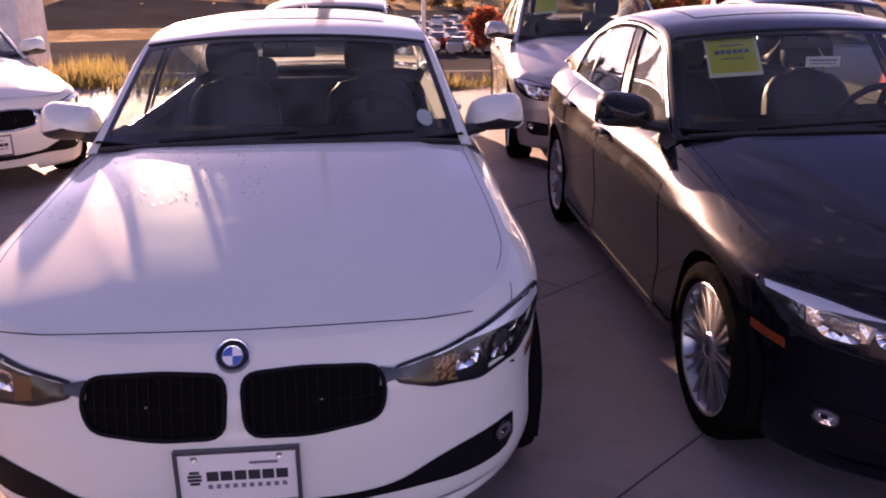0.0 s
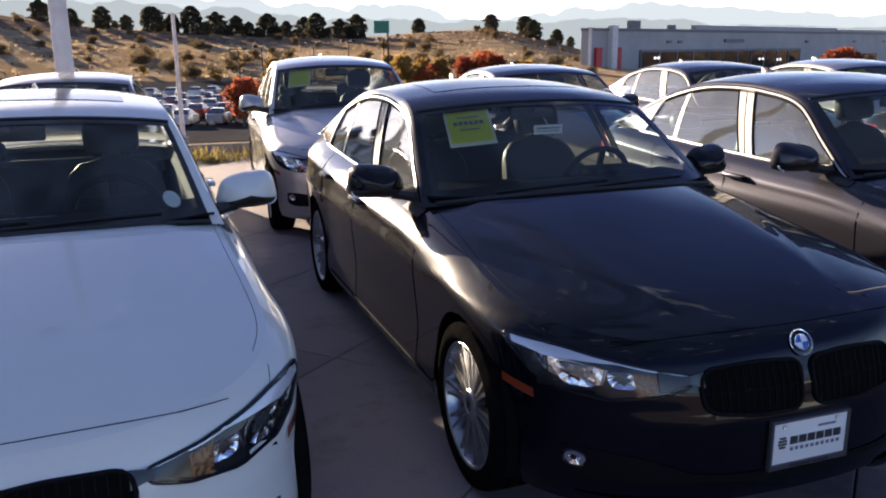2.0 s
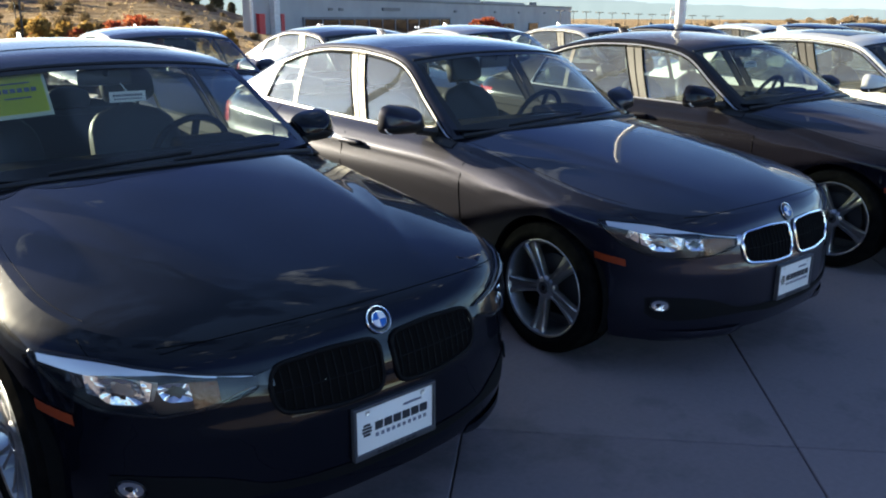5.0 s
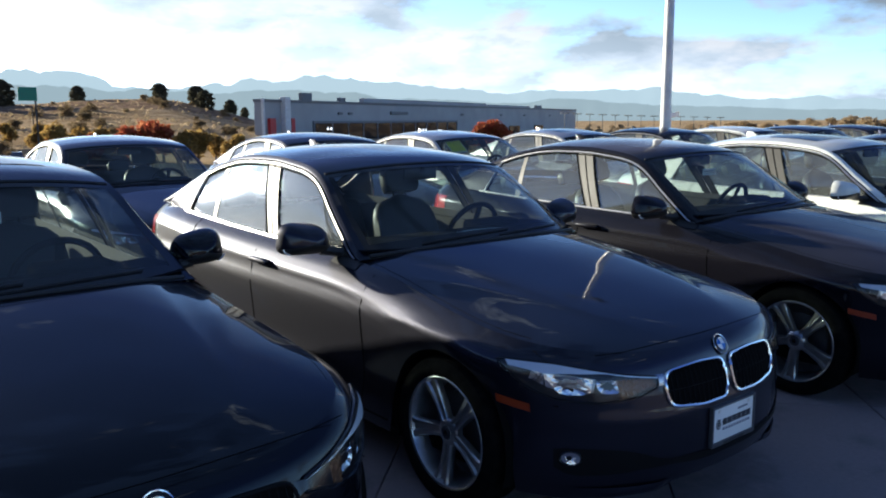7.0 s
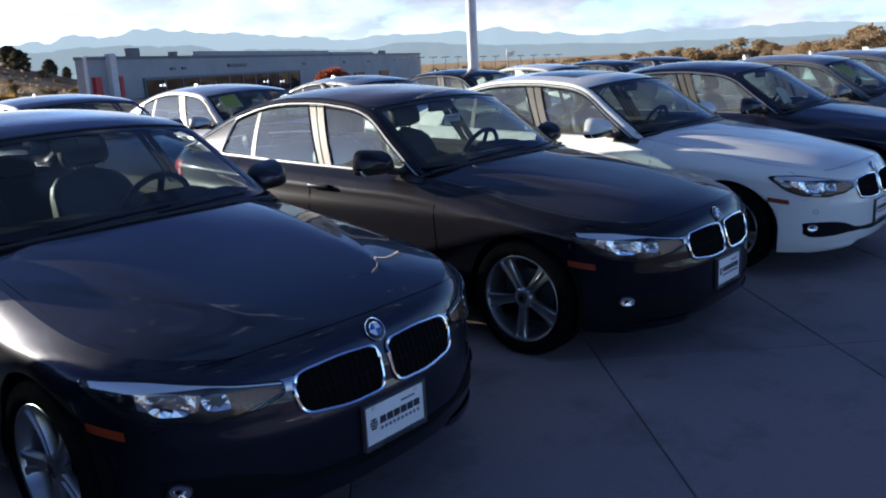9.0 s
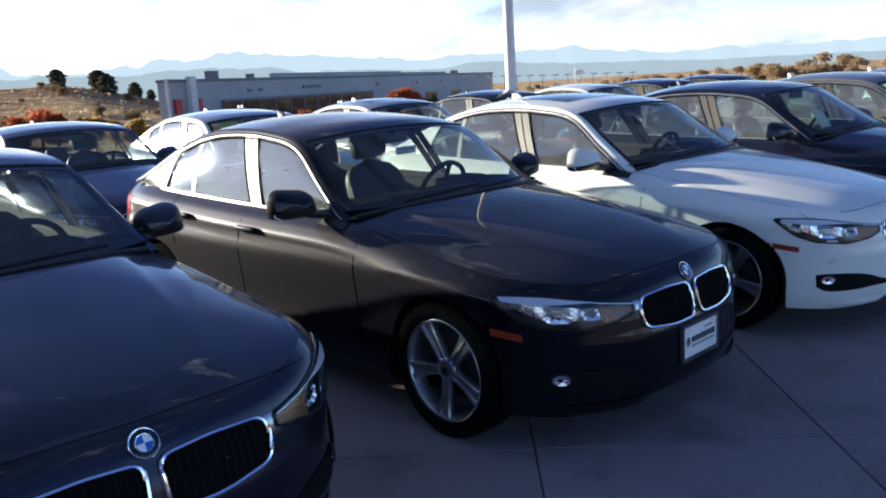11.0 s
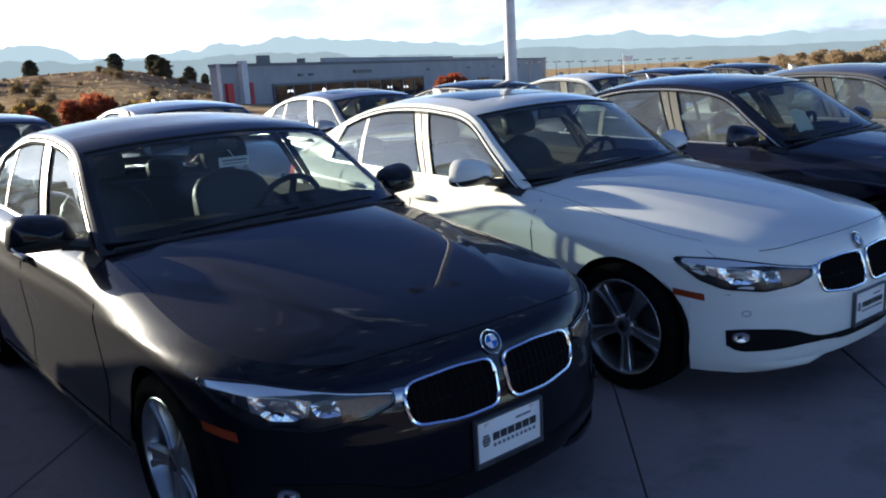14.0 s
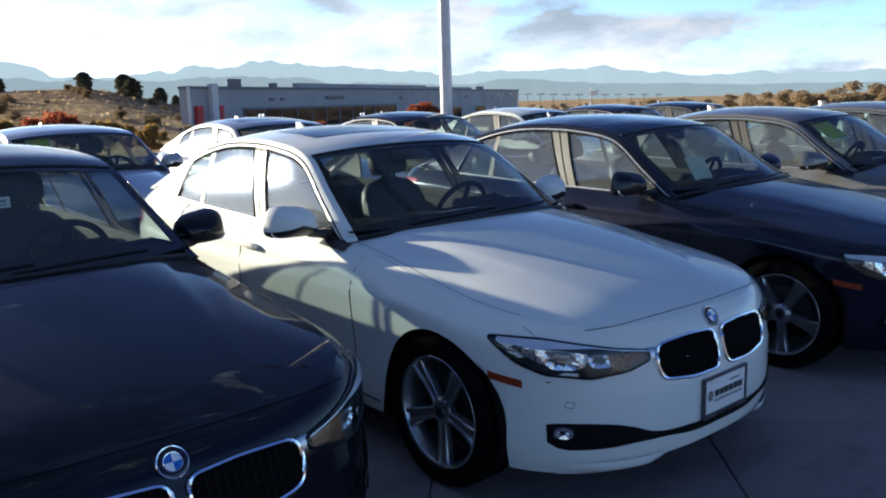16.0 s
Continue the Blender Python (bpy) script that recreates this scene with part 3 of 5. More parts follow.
# shut lines, thin and dark
for name, path, r in (
    ("wing_shut_line", [side_at(1.31 + 0.05 * max(0, (0.4 - z) / 0.3), z) for z in np.linspace(0.22, float(EDGE(1.31)) - 0.02, 14)], 0.0026),
    ("door_shut_line", [side_at(2.41, z) for z in np.linspace(0.22, float(EDGE(2.41)) - 0.02, 14)], 0.0026),
    ("rear_shut_line", [side_at(3.20 + 0.10 * max(0.0, (z - 0.6) / 0.35), z) for z in np.linspace(0.68, float(EDGE(3.3)) - 0.012, 8)], 0.0035),
    ("bonnet_side_line", [nose_at(x, z, 0.0005) for x, z in ((0.748, 0.710), (0.752, 0.725), (0.755, 0.742))] + [lid_at(0.965 * float(np.interp(y, rim_y, rim_x)), y) for y in np.linspace(0.37, 1.44, 32)], 0.0012),
    ("bonnet_front_line", [lid_at(x, 0.054 + 0.21 * x * x) for x in np.linspace(0.0, 0.62, 26)], 0.0018),
    ("sill_line", [side_at(y, 0.262, 0.002) for y in np.linspace(1.12, 3.1, 24)], 0.004),
):
    PAIR[name] = path, r

# under the skin
under = Form().box(-0.45, 0.16, 0.20, 0.45, 4.3, 0.27).box(-0.80, 0.60, 0.19, 0.80, 4.0, 0.26)
for c in AXLES:
    arc = [(c + (ARCH + 0.006) * math.cos(a), HUB + (ARCH + 0.006) * math.sin(a)) for a in np.linspace(-0.35, math.pi + 0.35, 20)]
    for s in (-1, 1):
        under.grid([[(s * x, y, z) for y, z in arc] for x in (0.60, 0.862)])
        under.grid([[(s * 0.60, y, z) for y, z in arc], [(s * 0.60, c, HUB) for _ in arc]])
under.grid([[(x, y, 0.55) for x in (-0.75, 0.75)] for y in (0.2, 1.30)])
under.grid([[(x, 1.30, z) for x in (-0.74, 0.74)] for z in (0.2, 0.86)])
under.grid([[(x, 3.9, z) for x in (-0.74, 0.74)] for z in (0.2, 0.86)])
MID["underbody"] = under.mesh("underbody", gap_black, smooth=False)


# ---- nose details ----
def draped(outline, out, n=3):
    """A patch on the nose from an outline of (x, z), filled by rings towards its middle."""
    c = np.mean(np.array(outline), 0)
    rings = []
    for s in np.linspace(1, 0.0, n + 1):
        rings.append([nose_at(*(c + (np.array(p) - c) * max(s, 0.02)), out) for p in outline])
    return rings


def round_loop(points, r, n=4):
    """A closed polygon with rounded corners."""
    pts = [np.array(p, float) for p in points]
    got = []
    for i, p in enumerate(pts):
        a, b = pts[i - 1] - p, pts[(i + 1) % len(pts)] - p
        ra, rb = min(r, np.linalg.norm(a) * 0.45), min(r, np.linalg.norm(b) * 0.45)
        p0, p2 = p + a / np.linalg.norm(a) * ra, p + b / np.linalg.norm(b) * rb
        for s in np.linspace(0, 1, n + 1):
            got.append(tuple((1 - s) ** 2 * p0 + 2 * s * (1 - s) * p + s**2 * p2))
    return got


for name in ("wing_shut_line", "door_shut_line", "rear_shut_line", "bonnet_side_line", "bonnet_front_line", "sill_line"):
    path, r = PAIR[name]
    PAIR[name] = Form().tube(path, r, 4).mesh(name, gap_black)

KIDNEY = round_loop([(0.020, 0.657), (0.18, 0.667), (0.357, 0.655), (0.379, 0.600), (0.360, 0.525), (0.19, 0.507), (0.028, 0.510)], 0.042, 4)
PAIR["grille"] = Form().grid(draped(KIDNEY, 0.002, 3), closed=True).mesh("grille", gap_black)
bars = Form()
for k in range(12):
    x = 0.045 + k * 0.0270
    zs = [a[1] + (b[1] - a[1]) * (x - a[0]) / (b[0] - a[0]) for a, b in zip(KIDNEY, KIDNEY[1:] + KIDNEY[:1]) if (a[0] - x) * (b[0] - x) < 0]
    bars.tube([nose_at(x, z, 0.004) for z in np.linspace(min(zs) + 0.002, max(zs) - 0.002, 5)], 0.0026, 5)
bars.tube([nose_at(x, 0.585, 0.002) for x in np.linspace(0.04, 0.365, 12)], 0.0022, 4)
GRILLE = {"insert": bars.mesh("insert", intake_black), "surround": Form().tube([nose_at(x, z, 0.005) for x, z in KIDNEY], 0.0070, 6, loop=True).mesh("surround", chrome)}
GRILLE["surround_black"] = GRILLE["surround"].copy()
GRILLE["surround_black"].materials[0] = intake_black

LAMP = round_loop([(0.402, 0.642), (0.53, 0.662), (0.66, 0.690), (0.742, 0.708), (0.848, 0.712), (0.842, 0.680), (0.806, 0.616), (0.752, 0.578), (0.63, 0.562), (0.50, 0.580), (0.406, 0.608)], 0.016, 3)
PAIR["headlight"] = Form().grid(draped(LAMP, 0.002, 4), closed=True).tube([nose_at(x, z, 0.005) for x, z in LAMP], 0.0055, 5, loop=True).mesh("headlight", lamp_housing)
HEAD = {"lens": Form().grid(draped(LAMP, 0.014, 4), closed=True).mesh("lens", lens_glass)}


def lamp_patch(corners, out0, out1, n=5):
    """A plate inside the lamp from four (x, z) corners, tilted from out0 at its first side to out1."""
    a, b, c, d = (np.array(p) for p in corners)
    return [[nose_at(*((a + (b - a) * s) * (1 - q) + (d + (c - d) * s) * q), out0 + (out1 - out0) * q) for s in np.linspace(0, 1, n)] for q in np.linspace(0, 1, n)]


def soft_box(a, half_w, half_h, power):
    c, s = math.cos(a), math.sin(a)
    return half_w * math.copysign(abs(c) ** power, c), half_h * math.copysign(abs(s) ** power, s)


for name, cx, cz, w, h in (("outer_lamp", 0.706, 0.630, 0.042, 0.034), ("inner_lamp", 0.594, 0.624, 0.036, 0.025)):
    ring = [nose_at(cx + dx + 0.25 * dz, cz + dz, 0.006) for dx, dz in (soft_box(a, w, h, 0.6) for a in np.linspace(0, 2 * math.pi, 24, endpoint=False))]
    c = nose_at(cx, cz + 0.004, 0.002)
    bowl = Form().grid([[c.lerp(p, s) + Vector((0, 0.006 * (1 - s) - 0.001 + 0.003 * (k % 3 == 0), 0)) for k, p in enumerate(ring)] for s in (1.0, 0.8, 0.55, 0.3)], closed=True)
    HEAD[name] = bowl.mesh(name, reflector)
HEAD["backing"] = Form().grid(lamp_patch([(0.800, 0.650), (0.790, 0.684), (0.628, 0.652), (0.645, 0.604)], 0.003, 0.003, 7)).mesh("backing", material("lamp_grey", (0.20, 0.21, 0.235), 0.22, 0.8, build=lambda n, b: bump(n, b, n.noise(object_space(n), 40.0, 1.0), 0.6, 0.006)))
for name, corners, out0, out1 in (
    ("outer_facet", [(0.768, 0.630), (0.770, 0.674), (0.790, 0.678), (0.788, 0.642)], 0.009, 0.004),
    ("middle_facet", [(0.738, 0.612), (0.742, 0.668), (0.766, 0.672), (0.764, 0.625)], 0.004, 0.009),
    ("inner_facet", [(0.652, 0.606), (0.640, 0.652), (0.664, 0.660), (0.666, 0.604)], 0.008, 0.003),
):
    HEAD[name] = Form().grid(lamp_patch(corners, out0, out1)).mesh(name, reflector)
# added plate that carries the painted warm reflection
HEAD["blinker"] = Form().grid(lamp_patch([(0.418, 0.614), (0.420, 0.636), (0.566, 0.648), (0.560, 0.576)], 0.005, 0.007)).mesh("blinker", bronze_reflection)
brow_top = eased([(0.41, 0.641), (0.53, 0.660), (0.66, 0.687), (0.742, 0.704), (0.838, 0.709)])
HEAD["brow"] = Form().grid([[nose_at(x, float(brow_top(x)) - d * (0.11 + 0.89 * min(1.0, max(0.0, (x - 0.60) / 0.16))) * (1.0 if x < 0.76 else 1.0 - 0.5 * (x - 0.76) / 0.07), 0.0165) for x in np.linspace(0.410, 0.830, 24)] for d in (0.003, 0.016, 0.034)]).mesh("brow", brow_grey)
PAIR["grille_bridge"] = Form().grid([[nose_at(x, z, 0.006 - 0.004 * abs(q)) for x in np.linspace(0.366, 0.410, 5)] for q, z in ((-1, 0.608), (0, 0.629), (1, 0.649))]).mesh("grille_bridge", bridge_grey)
bridge_low = eased([(0.362, 0.604), (0.41, 0.616), (0.505, 0.592)])
bridge_top = eased([(0.362, 0.650), (0.41, 0.641), (0.505, 0.655)])
BRIDGE_BLACK = Form().grid([[nose_at(x, float(bridge_low(x)) + (float(bridge_top(x)) - float(bridge_low(x))) * q, 0.006 + 0.011 * min(1.0, max(0.0, (x - 0.375) / 0.035))) for x in np.linspace(0.362, 0.500, 12)] for q in (0, 0.33, 0.67, 1)]).mesh("grille_bridge", gloss_black)
PAIR["side_marker"] = Form().grid([[side_at(y, z + 0.16 * (y - 0.365), 0.004) for y in np.linspace(0.295, 0.425, 6)] for z in (0.529, 0.537, 0.553, 0.561)]).mesh("side_marker", amber)


def band(top, bottom, x0, x1, out, n=22):
    """A strip on the nose between two heights that change with x."""
    return Form().grid([[nose_at(x, bottom(x) + (top(x) - bottom(x)) * q, out) for q in (0, 0.25, 0.5, 0.75, 1)] for x in np.linspace(x0, x1, n)])


mouth_top = eased([(0.0, 0.314), (0.20, 0.316), (0.40, 0.330), (0.50, 0.366), (0.57, 0.382), (0.71, 0.390), (0.748, 0.384)])
mouth_low = eased([(0.0, 0.278), (0.20, 0.280), (0.36, 0.296), (0.46, 0.296), (0.56, 0.288), (0.67, 0.284), (0.722, 0.291), (0.748, 0.314)])
MID["lower_intake"] = band(lambda x: float(mouth_top(abs(x))), lambda x: float(mouth_low(abs(x))), -0.748, 0.748, 0.003, 60).mesh("lower_intake", intake_black)
fc = nose_at(0.708, 0.354, 0.006)
fog_ring = [nose_at(0.708 + 0.027 * math.cos(a), 0.354 + 0.026 * math.sin(a), 0.010) for a in np.linspace(0, 2 * math.pi, 20, endpoint=False)]
PAIR["parking_sensor"] = Form().tube([nose_at(0.690 + 0.013 * math.cos(a), 0.462 + 0.013 * math.sin(a), 0.001) for a in np.linspace(0, 2 * math.pi, 16, endpoint=False)], 0.0016, 4, loop=True).mesh("parking_sensor", plate_blue)
PAIR["fog_light"] = Form().tube(fog_ring, 0.004, 6, loop=True).grid([[fc.lerp(p, q) + Vector((0, 0.012 * (1 - q), 0)) for p in fog_ring] for q in (0.95, 0.7, 0.4)], closed=True).spin([(-0.006, 0.0), (-0.004, 0.008), (0.012, 0.014)], "y", 14, fc).mesh("fog_light", lamp_housing)
FOG_BRIGHT = Form().grid([[fc.lerp(p, q) + Vector((0, -0.003 + 0.002 * (k % 2), 0)) for k, p in enumerate(fog_ring)] for q in (0.86, 0.6, 0.35, 0.05)], closed=True).mesh("reflector", reflector)

PAIR["front_splitter"] = Form().grid([[nose_at(x, 0.232 - 0.060 * q, 0.003 + 0.016 * math.sin(math.pi * min(1, 0.12 + q)) * min(1.0, (x - 0.352) / 0.05, (0.70 - x) / 0.12)) for q in np.linspace(0, 1, 6)] for x in np.linspace(0.352, 0.70, 18)]).mesh("front_splitter", None)
PLATE_Y, PLATE_Z = -0.078, 0.400


def plate_box(x0, z0, x1, z1, front, back=0.0):
    return rounded(x0, PLATE_Y - front, PLATE_Z + z0, x1, PLATE_Y + back, PLATE_Z + z1, 0.0015, 1)


MID["number_plate"] = Form().put(*rounded(-0.148, PLATE_Y, PLATE_Z - 0.076, 0.148, PLATE_Y + 0.010, PLATE_Z + 0.076, 0.003)).mesh("number_plate", plate_white)
PLATE = []
pf = Form()
for x0, z0, x1, z1 in ((-0.156, -0.084, 0.156, -0.066), (-0.156, 0.074, 0.156, 0.084), (-0.156, -0.07, -0.146, 0.078), (0.146, -0.07, 0.156, 0.078)):
    pf.put(*plate_box(x0, z0, x1, z1, 0.006, 0.012))
PLATE.append(("plate_frame", pf.mesh("plate_frame", material("plate_frame_grey", (0.11, 0.11, 0.12), 0.3, 0.5))))


def ink(name, mat, *bars):
    fm = Form()
    for x0, z0, x1, z1 in bars:
        fm.box(x0, PLATE_Y - 0.002, PLATE_Z + z0, x1, PLATE_Y, PLATE_Z + z1)
    PLATE.append((name, fm.mesh(name, mat, smooth=False)))


for k in range(6):  # a name in heavy capitals, as bars
    ink("letter_bar", plate_ink, (-0.078 + k * 0.0345, -0.004, -0.049 + k * 0.0345, 0.022))
ink("round_mark", plate_ink, *[(-0.108 - w, -0.014 + 0.0105 * k, -0.108 + w, -0.007 + 0.0105 * k) for k, w in enumerate((0.012, 0.017, 0.017, 0.012))])
ink("small_lettering", plate_blue, *[(-0.076 + k * 0.0205, -0.026, -0.065 + k * 0.0205, -0.015) for k in range(10)])
ink("top_lettering", plate_blue, (0.03, 0.040, 0.10, 0.047))
fi = Form()
for k in range(7):
    fi.box(-0.075 + 0.022 * k, PLATE_Y - 0.008, PLATE_Z - 0.081, -0.058 + 0.022 * k, PLATE_Y - 0.0055, PLATE_Z - 0.069)
PLATE.append(("frame_lettering", fi.mesh("frame_lettering", plate_ink, smooth=False)))
for x in (-0.105, 0.105):
    PLATE.append(("bolt", Form().spin([(0, 0.0), (-0.003, 0.007), (0.0, 0.009)], "y", 10, (x, PLATE_Y - 0.001, PLATE_Z + 0.060)).mesh("bolt", satin)))

# the round badge: dark ring, quarters of blue and white
bc = nose_at(0, 0.700)
bn = (nose_at(0, 0.700, 1.0) - bc).normalized()
badge_turn = bn.to_track_quat("Z", "Y").to_matrix().to_4x4()
badge_m = Matrix.Translation(bc + bn * 0.002) @ badge_turn
disc = Form().spin([(0.0, 0.0415), (0.004, 0.0405), (0.0055, 0.038), (0.0055, 0.0255), (0.004, 0.0245)], "z", 32)
disc.moved(badge_m)
MID["badge"] = disc.mesh("badge", gloss_black)
turn_q = [(0.0248 * math.cos(k * math.pi / 14), 0.0248 * math.sin(k * math.pi / 14), 0.0045) for k in range(28)]
quarters = Form().put([(0, 0, 0.006), *turn_q], [(0, 1 + i, 1 + (i + 1) % 28) for i in range(28)])
quarters.slot = [(i // 7) % 2 for i in range(28)]
quarters.moved(badge_m)
BADGE_A = quarters.mesh("badge_quarters", badge_white, badge_blue)
rimring = Form().tube([(0.0415 * math.cos(a), 0.0415 * math.sin(a), 0.003) for a in np.linspace(0, 2 * math.pi, 32, endpoint=False)], 0.0022, 5, loop=True)
rimring.tube([(0.0252 * math.cos(a), 0.0252 * math.sin(a), 0.0055) for a in np.linspace(0, 2 * math.pi, 28, endpoint=False)], 0.0014, 5, loop=True)
rimring.moved(badge_m)
BADGE_B = rimring.mesh("badge_rim", chrome)

# tail lamps, handles
PAIR["tail_light"] = Form().grid([[hull(c, z) + Vector((0.004, 0.004, 0)) for c in np.linspace(2.16, 2.86, 18)] for z in np.linspace(0.80, 0.94, 6)]).mesh("tail_light", red_plastic)
for name, y, z in (("front_handle", 2.20, 0.835), ("rear_handle", 3.00, 0.860)):
    vv, ff = rounded(-0.004, y, z, 0.036, y + 0.20, z + 0.028, 0.010, 2)
    base = side_at(y + 0.09, z).x
    PAIR[name] = Form().put([(p[0] + base, p[1], p[2]) for p in vv], ff).mesh(name, None)

# door mirrors
MIRROR = Vector((0.922, 1.70, 1.030))


def mirror_shell(u, v):
    """u: round the housing; v: 0 at its front to 1 at the glass."""
    r = math.sin(math.pi / 2 * v) ** 0.5
    c, s = math.cos(u), math.sin(u)
    px, pz = math.copysign(abs(c) ** 0.55, c) * 0.130 * r, math.copysign(abs(s) ** 0.55, s) * 0.078 * r
    return MIRROR + Vector((px * (1.0 - 0.14 * pz / 0.078), 0.14 * (v - 0.55) + 0.12 * px, pz + (0.10 * px if pz > 0 else 0.02 * px) - 0.008 * (1 - v)))


vs = [0.0, 0.004, 0.02, 0.05, 0.1, 0.2, 0.35, 0.5, 0.65, 0.8, 0.92, 1.0]
PAIR["mirror_cap"] = Form().grid([[mirror_shell(u, v) for u in np.linspace(-0.30, math.pi + 0.30, 34)] for v in vs]).mesh("mirror_cap", None)
low = Form().grid([[mirror_shell(u, v) for u in np.linspace(math.pi + 0.30, 2 * math.pi - 0.30, 20)] for v in vs])
low.tube([Vector((0.755, 1.64, 0.962)), Vector((0.81, 1.675, 0.969)), Vector((0.86, 1.69, 0.98))], [0.034, 0.026, 0.030], 8)
PAIR["mirror_foot"] = low.mesh("mirror_foot", black_plastic)
PAIR["mirror_glass"] = Form().fan([mirror_shell(u, 1.0) - Vector((0, 0.006, 0)) for u in np.linspace(0, 2 * math.pi, 24, endpoint=False)]).mesh("mirror_glass", chrome)
PAIR["mirror_blinker"] = Form().tube([mirror_shell(u, 0.62) + Vector((0.002, -0.004, 0)) for u in np.linspace(-0.34, -1.1, 8)], 0.0040, 5).mesh("mirror_blinker", badge_white)

# wipers
MID["left_wiper"] = Form().tube([roof_at(k, 1.497 + 0.03 * (k + 0.6), 0.007) for k in np.linspace(-0.62, 0.10, 10)], 0.004, 5).mesh("wiper", black_plastic)
MID["right_wiper"] = Form().tube([roof_at(k, 1.488 + 0.04 * (k + 0.05), 0.007) for k in np.linspace(-0.02, 0.72, 10)], 0.004, 5).mesh("wiper", black_plastic)


# ---- wheels: the hub's axis along x, outer face towards +x ----
def wheel_meshes():
    profile = [(-0.11, 0.245), (-0.113, 0.28), (-0.10, 0.312), (-0.075, 0.322), (-0.04, 0.3235), (-0.036, 0.317), (-0.028, 0.317), (-0.024, 0.324), (0.024, 0.324), (0.028, 0.317), (0.036, 0.317), (0.04, 0.3235), (0.075, 0.322), (0.10, 0.312), (0.113, 0.28), (0.1145, 0.266), (0.108, 0.250), (0.098, 0.238)]
    tread = lambda r, k: r - (0.0022 if r > 0.31 and k % 3 == 0 else 0.0)
    tyre = Form().grid([[(a, tread(r, k) * math.cos(2 * math.pi * k / 150), tread(r, k) * math.sin(2 * math.pi * k / 150)) for k in range(150)] for a, r in profile], closed=True)
    rim = Form().spin([(-0.09, 0.20), (-0.05, 0.195), (0.03, 0.20), (0.085, 0.212), (0.098, 0.218), (0.102, 0.226), (0.098, 0.231), (0.09, 0.229)], "x", 56)
    return tyre, rim


def spokes_five():
    """Five broad spokes, each with raised edges and a groove along its middle."""
    sp = Form()
    for k in range(5):
        a = 2 * math.pi * k / 5 + math.pi / 2
        rows = []
        for r, half, depth in ((0.026, 0.023, 0.080), (0.06, 0.0235, 0.080), (0.10, 0.0255, 0.079), (0.145, 0.0295, 0.083), (0.185, 0.036, 0.089), (0.206, 0.043, 0.093), (0.217, 0.052, 0.094)):
            groove = 0.011 * min(1.0, (r - 0.02) / 0.05)
            rows.append([(depth + dx, r * math.cos(a) - side * half * math.sin(a), r * math.sin(a) + side * half * math.cos(a)) for side, dx in ((-1, -0.034), (-1, -0.007), (-0.86, -0.001), (-0.42, 0.0), (-0.26, -groove), (0.26, -groove), (0.42, 0.0), (0.86, -0.001), (1, -0.007), (1, -0.034))])
        sp.grid(rows)
    sp.spin([(0.045, 0.058), (0.072, 0.056), (0.082, 0.046), (0.086, 0.030), (0.083, 0.028)], "x", 30)
    return sp


def spokes_many():
    sp = Form()
    for k in range(10):
        for s in (-1, 1):
            rows = []
            for r, half, depth, off in ((0.035, 0.009, 0.080, 0.006), (0.12, 0.008, 0.083, 0.011), (0.19, 0.008, 0.09, 0.019), (0.216, 0.010, 0.094, 0.024)):
                a = 2 * math.pi * k / 10
                rows.append([(depth + dx, r * math.cos(a) - (s * off + side * half) * math.sin(a), r * math.sin(a) + (s * off + side * half) * math.cos(a)) for side, dx in ((-1, -0.025), (-0.8, 0), (0.8, 0), (1, -0.025))])
            sp.grid(rows)
    sp.spin([(0.045, 0.062), (0.078, 0.060), (0.088, 0.050), (0.090, 0.030), (0.086, 0.028)], "x", 30)
    return sp


tyre_f, rim_f = wheel_meshes()
WHEEL = {
    "tyre": tyre_f.mesh("tyre", rubber),
    "rim": rim_f.mesh("rim", alloy),
    "spokes_five": spokes_five().mesh("spokes", alloy),
    "spokes_many": spokes_many().mesh("spokes", alloy),
    "hub_cap": Form().spin([(0.085, 0.029), (0.089, 0.027), (0.0900, 0.013)], "x", 24).spin([(0.0900, 0.013), (0.0904, 0.0)], "x", 24, slot=1).mesh("hub_cap", dark_alloy, gloss_black),
    "brake_disc": Form().spin([(0.0, 0.06), (0.012, 0.15), (0.012, 0.148), (0.0, 0.15), (-0.012, 0.15)], "x", 36).spin([(-0.03, 0.198), (-0.03, 0.0)], "x", 36).mesh("brake_disc", dark_alloy),
}


# ---- cabin ----
def tipped(fm, x, y, angle):
    return fm.moved(Matrix.Translation((x, y, 0.48)) @ Matrix.Rotation(radians(angle), 4, "X"))


def cushion_form(half_w, depth, tall, belly, top_round, x=0.0, rows=14):
    """An upholstered pad: soft rectangular sections, drawn in at its top and bottom, sides forward."""
    out = []
    for q in np.linspace(0, 1, rows):
        close = max(0.0, 1 - max(0.0, (q - (1 - top_round)) / top_round) ** 2.6) ** 0.5
        close *= 0.90 + 0.10 * min(1.0, q / 0.12)
        w = half_w * (0.94 + belly * math.sin(math.pi * min(q * 1.25, 1.0))) * max(close, 0.05)
        d = depth * (1.0 - 0.3 * q) * (0.45 + 0.55 * max(close, 0.05))
        row = []
        for a in np.linspace(0, 2 * math.pi, 28, endpoint=False):
            c, s = math.cos(a), math.sin(a)
            px, py = w * math.copysign(abs(c) ** 0.55, c), d * math.copysign(abs(s) ** 0.75, s)
            row.append((x + px, py - 0.045 * (px / half_w) ** 4 * (1 if py < 0 else 0.3), tall * q))
        out.append(row)
    return Form().grid(out, closed=True).fan(out[0]).fan(out[-1])


def lifted(fm, dz):
    return fm.moved(Matrix.Translation((0, 0, dz)))


